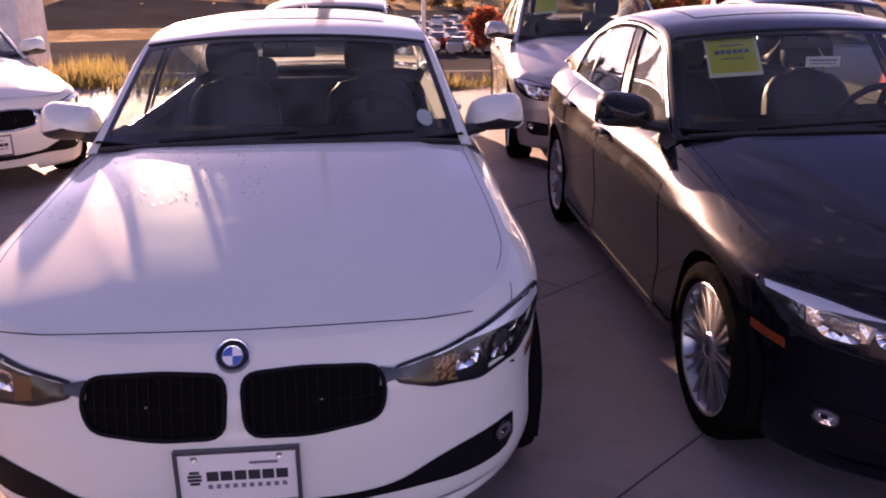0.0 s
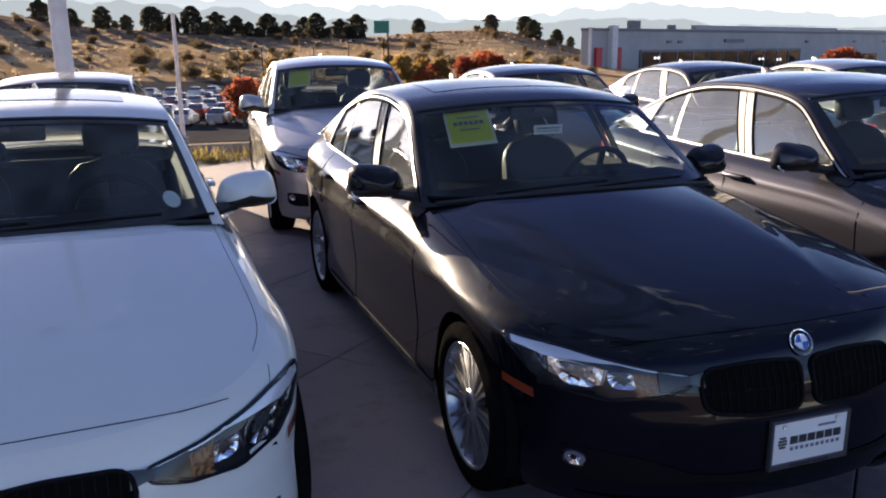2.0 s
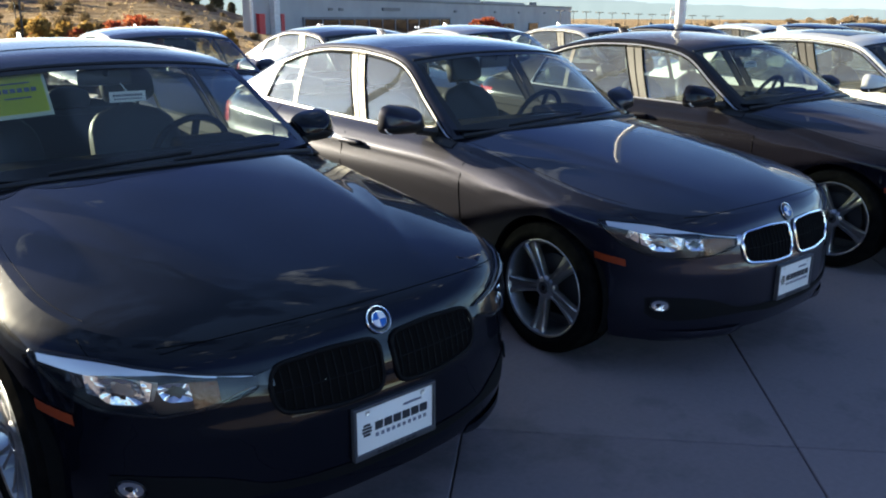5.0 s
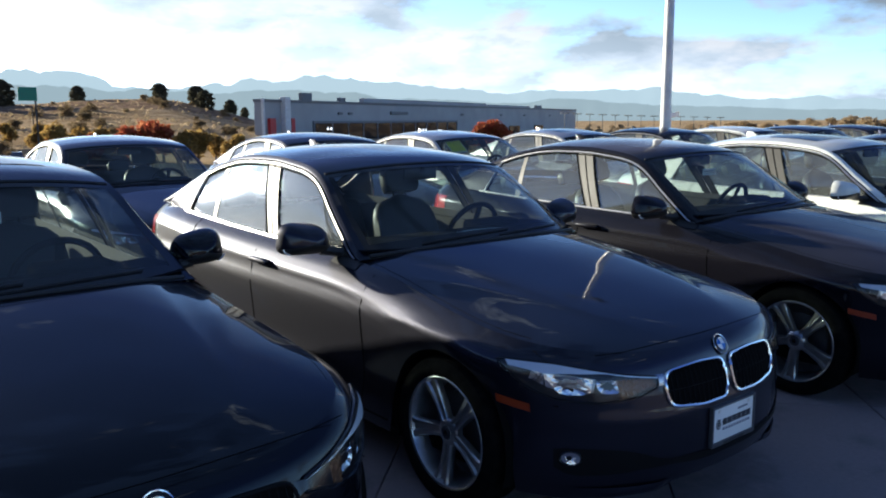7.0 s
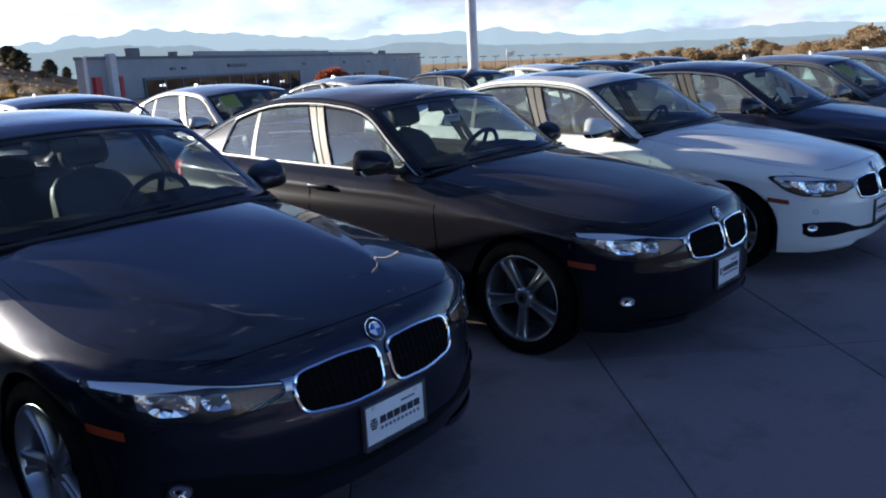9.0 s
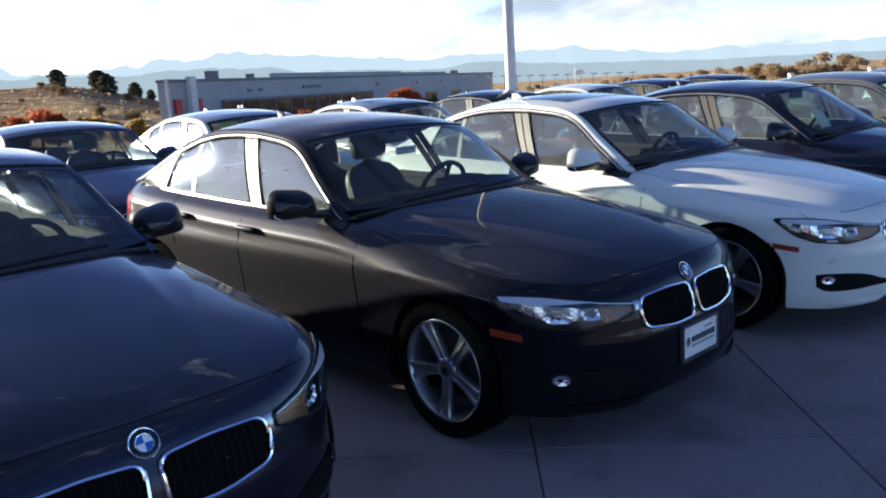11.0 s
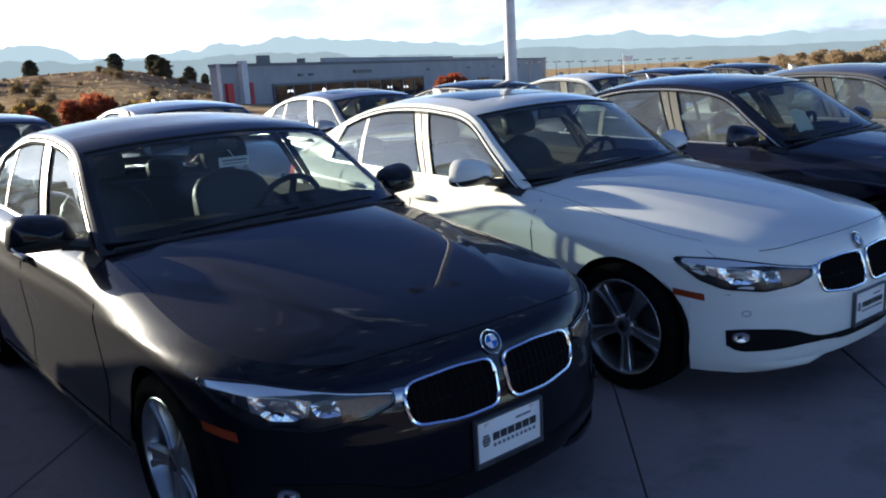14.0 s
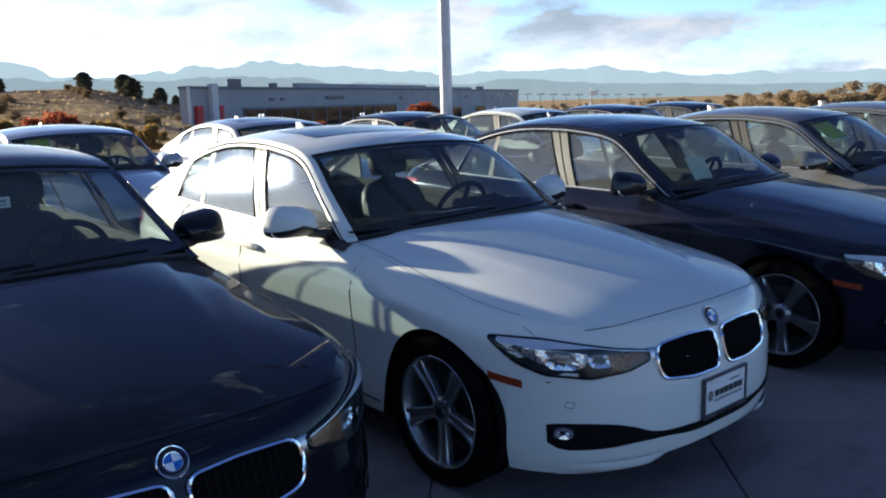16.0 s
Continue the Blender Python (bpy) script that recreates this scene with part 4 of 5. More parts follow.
SEATS = []
for x in (-0.37, 0.37):
    y = 2.02
    cushion = Form().put(*rounded(x - 0.25, y, 0.36, x + 0.25, y + 0.52, 0.53, 0.05, 3))
    back = tipped(cushion_form(0.255, 0.075, 0.66, 0.06, 0.30), x, y + 0.50, -18)
    head = tipped(lifted(cushion_form(0.140, 0.060, 0.20, 0.05, 0.45, rows=10), 0.670).tube([(-0.05, 0, 0.58), (-0.05, 0, 0.70)], 0.008, 6).tube([(0.05, 0, 0.58), (0.05, 0, 0.70)], 0.008, 6), x, y + 0.50, -16)
    SEATS.append((cushion, back, head))
bench = Form().put(*rounded(-0.66, 2.95, 0.36, 0.66, 3.45, 0.55, 0.05, 3))
rest = tipped(Form().put(*rounded(-0.64, -0.07, 0, 0.64, 0.07, 0.56, 0.06, 3)), 0, 3.44, -22)
rests = [tipped(lifted(cushion_form(0.125, 0.050, 0.15, 0.05, 0.5, x, 9), 0.555), 0, 3.44, -22) for x in (-0.36, 0.36)]
CABIN = {}
for name, mat in (("dark", leather), ("beige", beige_leather)):
    CABIN[name] = [("seat", c.mesh("seat", mat), [("backrest", b.mesh("backrest", mat, sharp=50)), ("headrest", h.mesh("headrest", mat, sharp=50))]) for c, b, h in SEATS]
    CABIN[name].append(("rear_bench", bench.mesh("rear_bench", mat), [("rear_backrest", rest.mesh("rear_backrest", mat)), *[("headrest", r.mesh("headrest", mat)) for r in rests]]))
dash = Form().grid([[(x, 1.27 + 0.20 * (abs(x) / 0.74) ** 2 + d, z + 0.02 * math.cos(x * 2)) for x in np.linspace(-0.75, 0.75, 16)] for d, z in ((0.0, 0.978), (0.15, 0.992), (0.42, 0.985), (0.47, 0.95), (0.46, 0.60))])
MID["dashboard"] = dash.mesh("dashboard", dash_plastic)
MID["instrument_hood"] = Form().put(*rounded(0.22, 1.70, 0.93, 0.54, 1.88, 1.025, 0.03, 3)).mesh("instrument_hood", dash_plastic)
wheel_ring = Form().tube([(0.19 * math.cos(a), 0.19 * math.sin(a), 0) for a in np.linspace(0, 2 * math.pi, 28, endpoint=False)], 0.016, 8, loop=True)
wheel_ring.put(*rounded(-0.07, -0.07, -0.03, 0.07, 0.06, 0.0, 0.025, 2)).put(*rounded(-0.18, -0.02, -0.015, 0.18, 0.02, 0.0, 0.006, 1)).put(*rounded(-0.02, -0.18, -0.015, 0.02, 0.0, 0.0, 0.006, 1))
wheel_ring.moved(Matrix.Translation((0.37, 1.96, 0.93)) @ Matrix.Rotation(radians(-66), 4, "X"))
MID["steering_wheel"] = wheel_ring.mesh("steering_wheel", dash_plastic)
MID["inner_mirror"] = Form().put(*rounded(-0.12, 1.98, 1.265, 0.12, 2.01, 1.335, 0.012, 2)).tube([(0, 1.98, 1.31), (0, 1.95, 1.36)], 0.012, 6).mesh("inner_mirror", black_plastic)
MID["mirror_tag"] = Form().put(*rounded(0.0, 1.962, 1.188, 0.168, 1.965, 1.236, 0.001, 1)).tube([(0.084, 1.9635, 1.234), (0.06, 1.975, 1.272)], 0.002, 4).mesh("mirror_tag", paper_white)
tag_bars = Form()
for k in range(11):
    tag_bars.put(*rounded(0.016 + 0.0126 * k, 1.9595, 1.213, 0.025 + 0.0126 * k, 1.9615, 1.224, 0.0005, 1))
    tag_bars.put(*rounded(0.020 + 0.0120 * k, 1.9595, 1.199, 0.028 + 0.0120 * k, 1.9615, 1.206, 0.0005, 1))
MID["tag_lines"] = tag_bars.mesh("tag_lines", plate_blue)
tub = Form().grid([[(x, y, 0.30) for x in (-0.78, 0.78)] for y in (1.3, 3.9)])
for s in (-1, 1):
    tub.grid([[(s * (float(np.interp(y, rim_y, rim_x)) - 0.055), y, z) for y in np.linspace(1.35, 3.9, 14) for z in (0.3 + q * (float(EDGE(y)) - 0.325),)] for q in (0, 1)])
    tub.grid([[(s * (float(np.interp(y, rim_y, rim_x)) - 0.016 - 0.05 * q), y, float(EDGE(y)) + 0.018 - 0.040 * q) for y in np.linspace(1.50, 3.9, 14)] for q in (0, 1)])
tub.grid([[(x, y, z) for x in (-0.70, 0.70)] for y, z in ((3.55, 0.97), (4.08, 1.01))])
MID["cabin_lining"] = tub.mesh("cabin_lining", material("lining", (0.055, 0.052, 0.050), 0.85))
MID["headliner"] = Form().grid([[roof_at(k * 0.985, y, -0.03) for k in ks] for y in np.linspace(2.10, 3.26, 8)]).mesh("headliner", material("headliner", (0.22, 0.21, 0.20), 0.9))
sheet_at = roof_at(-0.62, 1.915, -0.03)
sheet_u = (roof_at(-0.50, 1.915) - roof_at(-0.74, 1.915)).normalized()
sheet_v = roof_at(-0.62, 2.0) - roof_at(-0.62, 1.83)
sheet_v = (sheet_v - sheet_u * sheet_v.dot(sheet_u)).normalized()


def on_sheet(u0, v0, u1, v1, lift):
    """A rectangle on the price sheet behind the glass."""
    n = sheet_u.cross(sheet_v) * lift
    return [sheet_at + sheet_u * u + sheet_v * v + n for u, v in ((u0, v0), (u1, v0), (u1, v1), (u0, v1))], [(0, 1, 2, 3)]


MID["price_sheet"] = Form().put(*on_sheet(-0.115, -0.150, 0.115, 0.150, 0)).mesh("price_sheet", paper_cream)
MID["price_panel"] = Form().put(*on_sheet(-0.104, -0.125, 0.104, 0.130, 0.002)).mesh("price_panel", sticker_lime)
lines = Form()
for k in range(6):
    lines.put(*on_sheet(-0.076 + 0.026 * k, 0.012, -0.056 + 0.026 * k, 0.042, 0.004))
for v, w in ((0.070, 0.055), (-0.03, 0.05)):
    lines.put(*on_sheet(-w, v, w, v + 0.010, 0.004))
MID["price_lines"] = lines.mesh("price_lines", plate_blue)
MID["dash_paper"] = Form().grid([[(x, 1.62 + 0.10 * q, 1.00 + 0.16 * q + 0.012 * math.sin(x * 22)) for x in np.linspace(-0.30, -0.06, 8)] for q in (0, 0.5, 1)]).mesh("dash_paper", paper_cream)
MID["round_sticker"] = Form().fan([roof_at(0.80 + 0.045 * math.cos(a), 1.60 + 0.042 * math.sin(a), -0.008) for a in np.linspace(0, 2 * math.pi, 20, endpoint=False)]).mesh("round_sticker", paper_white)



def drops(count, seed, x0, x1, y0, y1, size):
    """Beads of water on the bonnet."""
    rnd = random.Random(seed)
    fm = Form()
    for _ in range(count):
        x, y = rnd.uniform(x0, x1), rnd.uniform(y0, y1)
        if abs(x) > 0.94 * float(np.interp(y, rim_y, rim_x)):
            continue
        c, r = lid_at(x, y, -0.0003), size * rnd.uniform(0.5, 1.3)
        rim = [c + Vector((r * math.cos(a), r * math.sin(a), 0)) for a in (0.3, 1.35, 2.4, 3.44, 4.49, 5.5)]
        mid = [c + Vector((0.7 * r * math.cos(a), 0.7 * r * math.sin(a), 0.45 * r)) for a in (0.3, 1.35, 2.4, 3.44, 4.49, 5.5)]
        fm.grid([rim, mid], closed=True).fan(mid)
    return fm


water = material("water_beads", (0.30, 0.31, 0.33), 0.04, coat=1.0)
MID["few_drops"] = drops(320, 3, -0.78, 0.0, 0.75, 1.42, 0.0030).mesh("dew", water, sharp=180)
PAINTED = {"front_splitter", "front_bumper", "front_wing", "front_door", "rear_door", "rear_quarter", "rear_bumper", "bonnet", "boot_lid", "roof", "parcel_edge", "windscreen_pillar", "rear_pillar", "roof_rail", "front_handle", "rear_handle", "mirror_cap", "aerial_fin"}
EXTRA = {"parking_sensor", "few_drops", "dash_paper", "number_plate", "price_sheet", "price_panel", "price_lines", "round_sticker", "mirror_tag", "tag_lines", "sunroof"}
painted_mesh = {}


def tinted(name, mesh, colour):
    if name not in PAINTED:
        return mesh
    if (name, colour) not in painted_mesh:
        me = mesh.copy()
        me.materials[0] = PAINTS[colour]
        painted_mesh[name, colour] = me
    return painted_mesh[name, colour]


def sedan(colour, x, y, turn, label, group="", spokes="five", extra=("number_plate",), black_grille=False, seats="dark", tall=1.0, name="sedan"):
    car = thing(name, label, "car", group)
    car.matrix_world = pose(x, y, 0, 0, 0, turn) @ Matrix.Diagonal((1, 1, tall, 1))
    for name, mesh in MID.items():
        if name in EXTRA and name not in extra:
            continue
        ob = hang("dew" if name.endswith("_drops") else name.replace("left_", "").replace("right_", ""), tinted(name, mesh, colour), car)
        if name == "number_plate":
            ob["label"] = "white dealer plate with dark lettering bars"
            for sub, me in PLATE:
                hang(sub, me, ob)
        if name == "few_drops":
            ob["kind"] = "stuff"
        if name == "badge":
            hang("roundel", BADGE_A, ob, "blue and white quartered disc")
            hang("rim", BADGE_B, ob)
    for name, mesh in PAIR.items():
        if name in EXTRA and name not in extra:
            continue
        for side in (1, -1):
            ob = hang(name.replace("front_pillar_seal", "pillar_seal").replace("rear_pillar_seal", "pillar_seal"), tinted(name, mesh, colour), car)
            ob.scale.x = side
            if name == "grille_bridge" and black_grille:
                ob.data = BRIDGE_BLACK
            if name == "headlight":
                for sub, me in HEAD.items():
                    hang(sub, me, ob)
            if name == "fog_light":
                hang("reflector", FOG_BRIGHT, ob)
            if name == "grille":
                hang("insert", GRILLE["insert"], ob)
                hang("surround", GRILLE["surround_black" if black_grille else "surround"], ob, "gloss black surround" if black_grille else "chrome surround")
    for name, mesh, subs in CABIN[seats]:
        ob = hang(name, mesh, car)
        for sub, me in subs:
            hang(sub, me, ob)
    for side in (-1, 1):
        for c in AXLES:
            wheel = hang("wheel", WHEEL["tyre"], car)
            wheel.matrix_local = Matrix.Translation((side * 0.772, c, HUB)) @ Matrix.Rotation(0 if side > 0 else math.pi, 4, "Z") @ Matrix.Rotation(random.uniform(0, 6.28), 4, "X")
            for part_name in ("rim", "spokes_" + spokes, "hub_cap", "brake_disc"):
                piece = hang("spoke_star" if part_name.startswith("spokes") else part_name, WHEEL[part_name], wheel)
                piece.scale = (1.0, 1.055, 1.055)
    return car


# ---- ground ----
def soil(name, stops, scale, rough=0.95, height=0.6, distance=0.03):
    """Ground with grain at three sizes."""

    def build(n, b):
        at = n.add("ShaderNodeNewGeometry").outputs["Position"]
        big, mid, fine = n.noise(at, scale * 0.06, 5.0), n.noise(at, scale, 6.0), n.noise(at, scale * 18, 3.0)
        fac = n.math("ADD", n.math("ADD", n.math("MULTIPLY", big, 0.55), n.math("MULTIPLY", mid, 0.30)), n.math("MULTIPLY", fine, 0.15))
        n.put(b.inputs["Base Color"], n.ramp(fac, stops))
        bump(n, b, fine, height, distance)

    return material(name, (0.3, 0.3, 0.3), rough, build=build, Specular_IOR_Level=0.0)


def slab_build(n, b):
    at = n.add("ShaderNodeNewGeometry").outputs["Position"]
    each = n.add("ShaderNodeObjectInfo").outputs["Random"]
    big, fine, stain = n.noise(at, 0.55, 5.0), n.noise(at, 42.0, 4.0), n.noise(at, 2.3, 7.0, 0.65)
    fac = n.math("ADD", n.math("ADD", n.math("MULTIPLY", big, 0.35), n.math("MULTIPLY", fine, 0.22)), n.math("MULTIPLY", each, 0.16))
    base = n.ramp(fac, [(0.18, (0.185, 0.153, 0.155)), (0.62, (0.305, 0.252, 0.254))])
    blot = n.ramp(stain, [(0.52, (0, 0, 0)), (0.70, (1, 1, 1))])
    pale = n.ramp(n.noise(at, 1.1, 8.0, 0.7), [(0.60, (0, 0, 0)), (0.72, (1, 1, 1))])
    worn = n.mix(n.math("MULTIPLY", blot, 0.6), base, (0.08, 0.074, 0.07))
    n.put(b.inputs["Base Color"], n.mix(n.math("MULTIPLY", pale, 0.5), worn, (0.34, 0.32, 0.30)))
    n.put(b.inputs["Roughness"], n.math("SUBTRACT", 0.82, n.math("MULTIPLY", blot, 0.2)))
    bump(n, b, fine, 0.5, 0.004)


concrete = material("concrete", (0.28, 0.27, 0.25), 0.8, build=slab_build, Specular_IOR_Level=0.3)
joint = material("joint_filler", (0.075, 0.069, 0.066), 0.9)
asphalt = soil("asphalt", [(0.3, (0.045, 0.045, 0.047)), (0.7, (0.085, 0.083, 0.080))], 2.0)


def meadow_build(n, b):
    """Dry grass, with a bare brown bank high on the far slope."""
    at = n.add("ShaderNodeNewGeometry").outputs["Position"]
    big, mid, fine = n.noise(at, 0.03, 6.0, 0.6), n.noise(at, 0.22, 6.0, 0.6), n.noise(at, 4.0, 3.0)
    fac = n.math("ADD", n.math("ADD", n.math("MULTIPLY", big, 0.5), n.math("MULTIPLY", mid, 0.33)), n.math("MULTIPLY", fine, 0.17))
    grass = n.ramp(fac, [(0.40, (0.17, 0.12, 0.075)), (0.45, (0.40, 0.28, 0.16)), (0.49, (0.26, 0.185, 0.11)), (0.53, (0.58, 0.43, 0.26)), (0.60, (0.25, 0.18, 0.11))])
    earth = n.ramp(mid, [(0.38, (0.15, 0.105, 0.075)), (0.50, (0.24, 0.165, 0.115)), (0.62, (0.36, 0.26, 0.17))])
    far = n.add("ShaderNodeVectorMath", operation="LENGTH")
    n.put(far.inputs[0], at)
    reach = n.math("DIVIDE", n.math("ADD", n.math("SUBTRACT", far.outputs["Value"], 218.0), n.math("MULTIPLY", n.noise(at, 0.05, 4.0), 24.0)), 60.0)
    bank = n.ramp(reach, [(0.28, (0, 0, 0)), (0.36, (1, 1, 1)), (0.84, (1, 1, 1)), (0.95, (0, 0, 0))])
    n.put(b.inputs["Base Color"], n.mix(bank, grass, earth))
    bump(n, b, fine, 1.0, 0.3)


meadow = material("dry_meadow", (0.3, 0.2, 0.1), 1.0, build=meadow_build, Specular_IOR_Level=0.0)

CREST = eased([(-180, -4.0), (-60, 12.0), (-25, 19.0), (-15, 15.5), (-8, 10.5), (-2, 8.6), (5, 7.0), (11, 6.6), (16, 8.2), (20, 8.0), (23, 5.0), (27, 0.0), (33, -3.0), (60, -4.0), (180, -4.0)])


def ground_z(x, y):
    r, a = math.hypot(x, y), math.degrees(math.atan2(x, y))
    drop = -4.3 * min(1.0, max(0.0, (y - 16.0) / 22.0)) if y > 0 else 0.0
    rise = float(CREST(a)) + 4.3
    up_hill = min(1.0, max(0.0, (r - 112) / 148)) ** 1.15 * (1 - 0.75 * min(1.0, max(0.0, (r - 265) / 250)))
    terrace = 0.4 * math.sin(r * 0.11 + 0.05 * a) * min(1.0, max(0.0, (r - 155) / 30)) * (1 if r < 262 else 0.3) * (1 if rise > 1 else 0)
    return drop + max(0.0, rise) * up_hill + terrace * (0.6 if y > 40 else 0.0)


rings = [0.0, 6, 11, 14, 16, 18, 20, 23, 26, 30, 34, 38, 44, 52, 62, 74, 88, 104, 120, 138, 150, 158, 166, 174, 182, 190, 198, 206, 214, 222, 230, 238, 246, 254, 262, 270, 285, 310, 360, 450, 650, 1000, 1800, 3000, 4700]
sheet_rows = [[(r * math.sin(a), r * math.cos(a), ground_z(r * math.sin(a), r * math.cos(a)) - 0.10) for a in np.linspace(-math.pi, math.pi, 181)] for r in rings]
tagged(new("ground", Form().grid(sheet_rows).mesh("ground", meadow, sharp=180)), "dry golden autumn grassland falling away below the lot", "ground", kind="structure")
pavement = tagged(new("pavement", Form().box(-30, -25, -0.30, 60, 14.6, -0.022).mesh("pavement", joint, smooth=False)), "grey concrete lot of diagonal slabs with dark joints", "pavement", kind="structure")
tagged(new("road", Form().grid([[(x, y, ground_z(x, y) - 0.04) for x in np.linspace(-60, 40, 20)] for y in np.linspace(60, 140, 14)]).mesh("road", asphalt)), "grey asphalt lot far below, full of parked cars", "road", kind="structure")
kerb_mat = soil("kerb_concrete", [(0.3, (0.24, 0.23, 0.22)), (0.7, (0.38, 0.37, 0.35))], 3.0, 0.9)
tagged(new("kerb", Form().put(*rounded(-30, 14.6, -0.3, 60, 14.78, 0.14, 0.02, 2)).mesh("kerb", kerb_mat)), "pale concrete kerb along the edge of the lot", "kerb", kind="structure")

# ---- parked cars ----
FRONT = "front row of parked cars"
SECOND = "second row of parked cars"
FULL = ("number_plate",)
sedan("white", -0.783, 2.107, 5.5, "white sedan with black grille surrounds and a dealer plate", FRONT, black_grille=True, extra=("number_plate", "round_sticker", "sunroof", "few_drops"))
sedan("black", 1.590, 2.283, 3.55, "black sedan with a lime price sheet behind the windscreen", FRONT, spokes="many", black_grille=True, extra=("number_plate", "mirror_tag", "tag_lines", "price_sheet", "price_panel", "price_lines", "sunroof"))
sedan("graphite", 3.878, 2.276, 1.3, "dark graphite sedan with chrome grille surrounds", FRONT, extra=FULL)
sedan("jet", 6.332, 2.099, 0.3, "dusty black sedan with chrome grille surrounds", FRONT, extra=("number_plate", "mirror_tag", "tag_lines"))
sedan("white", 8.504, 1.862, -1.42, "white sedan with chrome grille surrounds and a sunroof", FRONT, extra=("number_plate", "sunroof", "parking_sensor"))
sedan("navy", 10.905, 1.605, 0.0, "navy blue sedan with cream papers on its dashboard", FRONT, extra=("number_plate", "dash_paper"))
sedan("grey", 13.2, 1.45, 0.0, "grey metallic sedan with a lime sheet in the windscreen", FRONT, extra=("number_plate", "price_sheet", "price_panel"))
sedan("grey", 15.4, 1.30, 0.0, "grey metallic sedan parked near the end of the row", FRONT)
sedan("white", 17.7, 1.15, 0.0, "white sedan far along the front row", FRONT)
sedan("navy", 20.1, 1.0, 0.0, "navy sedan at the far end of the front row", FRONT)
sedan("white", -3.85, 6.55, 42.0, "white sedan in low sunlight behind the front row", SECOND)
sedan("grey", -1.56, 7.25, 0.0, "grey sedan in the second row of the lot", SECOND, extra=())
sedan("silver", 1.2, 7.25, 0.0, "tall silver crossover with a lime sheet in its windscreen", SECOND, extra=("price_sheet", "price_panel"), tall=1.09, name="crossover")
sedan("navy", 3.7, 7.25, 0.0, "navy sedan in the second row of the lot", SECOND, extra=())
sedan("graphite", 6.2, 7.25, 0.0, "graphite sedan in the second row of the lot", SECOND, extra=())
sedan("silver", 8.4, 7.25, 0.0, "silver sedan with a lime sheet in its windscreen", SECOND, extra=("price_sheet", "price_panel"))
sedan("silver", 10.9, 7.25, 0.0, "silver sedan in the second row of the lot", SECOND, extra=("sunroof",))
sedan("black", 13.4, 7.25, 0.0, "black sedan in the second row of the lot", SECOND, extra=("sunroof",))
sedan("white", 15.9, 7.25, 0.0, "white sedan in the second row of the lot", SECOND, extra=())
sedan("navy", 18.4, 7.25, 0.0, "navy sedan in the second row beyond a lamp post", SECOND, extra=())
sedan("graphite", 20.9, 7.25, 0.0, "graphite sedan at the end of the second row", SECOND, extra=())

# ---- far cars of the lower lot ----
far_paint = [material(f"far_paint_{c}", rgb, 0.3, 0.2, 0.8) for c, rgb in (("white", (0.6, 0.6, 0.6)), ("silver", (0.32, 0.33, 0.34)), ("black", (0.015, 0.015, 0.018)), ("blue", (0.03, 0.06, 0.14)), ("red", (0.22, 0.02, 0.02)))]
far_glass = material("far_glass", (0.01, 0.012, 0.014), 0.06)
outline_y = np.linspace(0, 4.5, 16)
far_top = eased([(0, 0.62), (0.3, 0.76), (1.2, 0.92), (3.6, 0.98), (4.2, 0.98), (4.5, 0.80)])
far_wide = eased([(0, 0.62), (0.4, 0.84), (2, 0.90), (4.0, 0.86), (4.5, 0.70)])
far_body = Form().grid([[(k * float(far_wide(y)), y, z) for k, z in ((-0.95, 0.2), (-1, 0.5), (-0.97, float(far_top(y)) - 0.05), (-0.85, float(far_top(y))), (0.85, float(far_top(y))), (0.97, float(far_top(y)) - 0.05), (1, 0.5), (0.95, 0.2))] for y in outline_y])
far_body.fan([(k * 0.62, 0, z) for k, z in ((-0.95, 0.2), (-1, 0.5), (-0.9, 0.62), (0.9, 0.62), (1, 0.5), (0.95, 0.2))]).fan([(k * 0.70, 4.5, z) for k, z in ((-0.95, 0.2), (-1, 0.5), (-0.9, 0.8), (0.9, 0.8), (1, 0.5), (0.95, 0.2))])
far_cabin = Form().grid([[(k * w, y, z) for k in (-1, -0.5, 0, 0.5, 1)] for y, z, w in ((1.2, 0.9, 0.74), (2.0, 1.32, 0.60), (3.2, 1.34, 0.60), (4.0, 0.96, 0.74))])
far_cabin.grid([[(-0.60 - 0.14 * q, y + dy * q, z - (z - 0.93) * q) for y, z, dy in ((2.0, 1.32, -0.75), (2.6, 1.36, 0), (3.2, 1.34, 0.75))] for q in (0, 1)]).grid([[(0.60 + 0.14 * q, y + dy * q, z - (z - 0.93) * q) for y, z, dy in ((2.0, 1.32, -0.75), (2.6, 1.36, 0), (3.2, 1.34, 0.75))] for q in (0, 1)])
far_roof = Form().grid([[(k * 0.60, y, z + 0.02 * (1 - k * k)) for k in (-1, -0.5, 0, 0.5, 1)] for y, z in ((1.98, 1.325), (2.6, 1.40), (3.22, 1.345))])
far_tyre = Form().spin([(-0.1, 0.2), (-0.1, 0.32), (0.1, 0.32), (0.1, 0.2), (0.09, 0.0)], "x", 14)
body_meshes = [far_body.mesh("body", m) for m in far_paint]
roof_meshes = [far_roof.mesh("roof", m) for m in far_paint]
cabin_mesh, far_tyre_mesh = far_cabin.mesh("cabin_glass", far_glass), far_tyre.mesh("tyre", rubber)


def far_car(x, y, turn, tone, group, label):
    car = thing("parked_car", label, "car", group)
    car.matrix_world = pose(x, y, ground_z(x, y), 0, 0, turn)
    hang("body", body_meshes[tone], car), hang("cabin_glass", cabin_mesh, car), hang("roof", roof_meshes[tone], car)
    for wx in (-0.78, 0.78):
        for wy in (0.8, 3.6):
            hang("wheel", far_tyre_mesh, car).location = (wx, wy, 0.32)


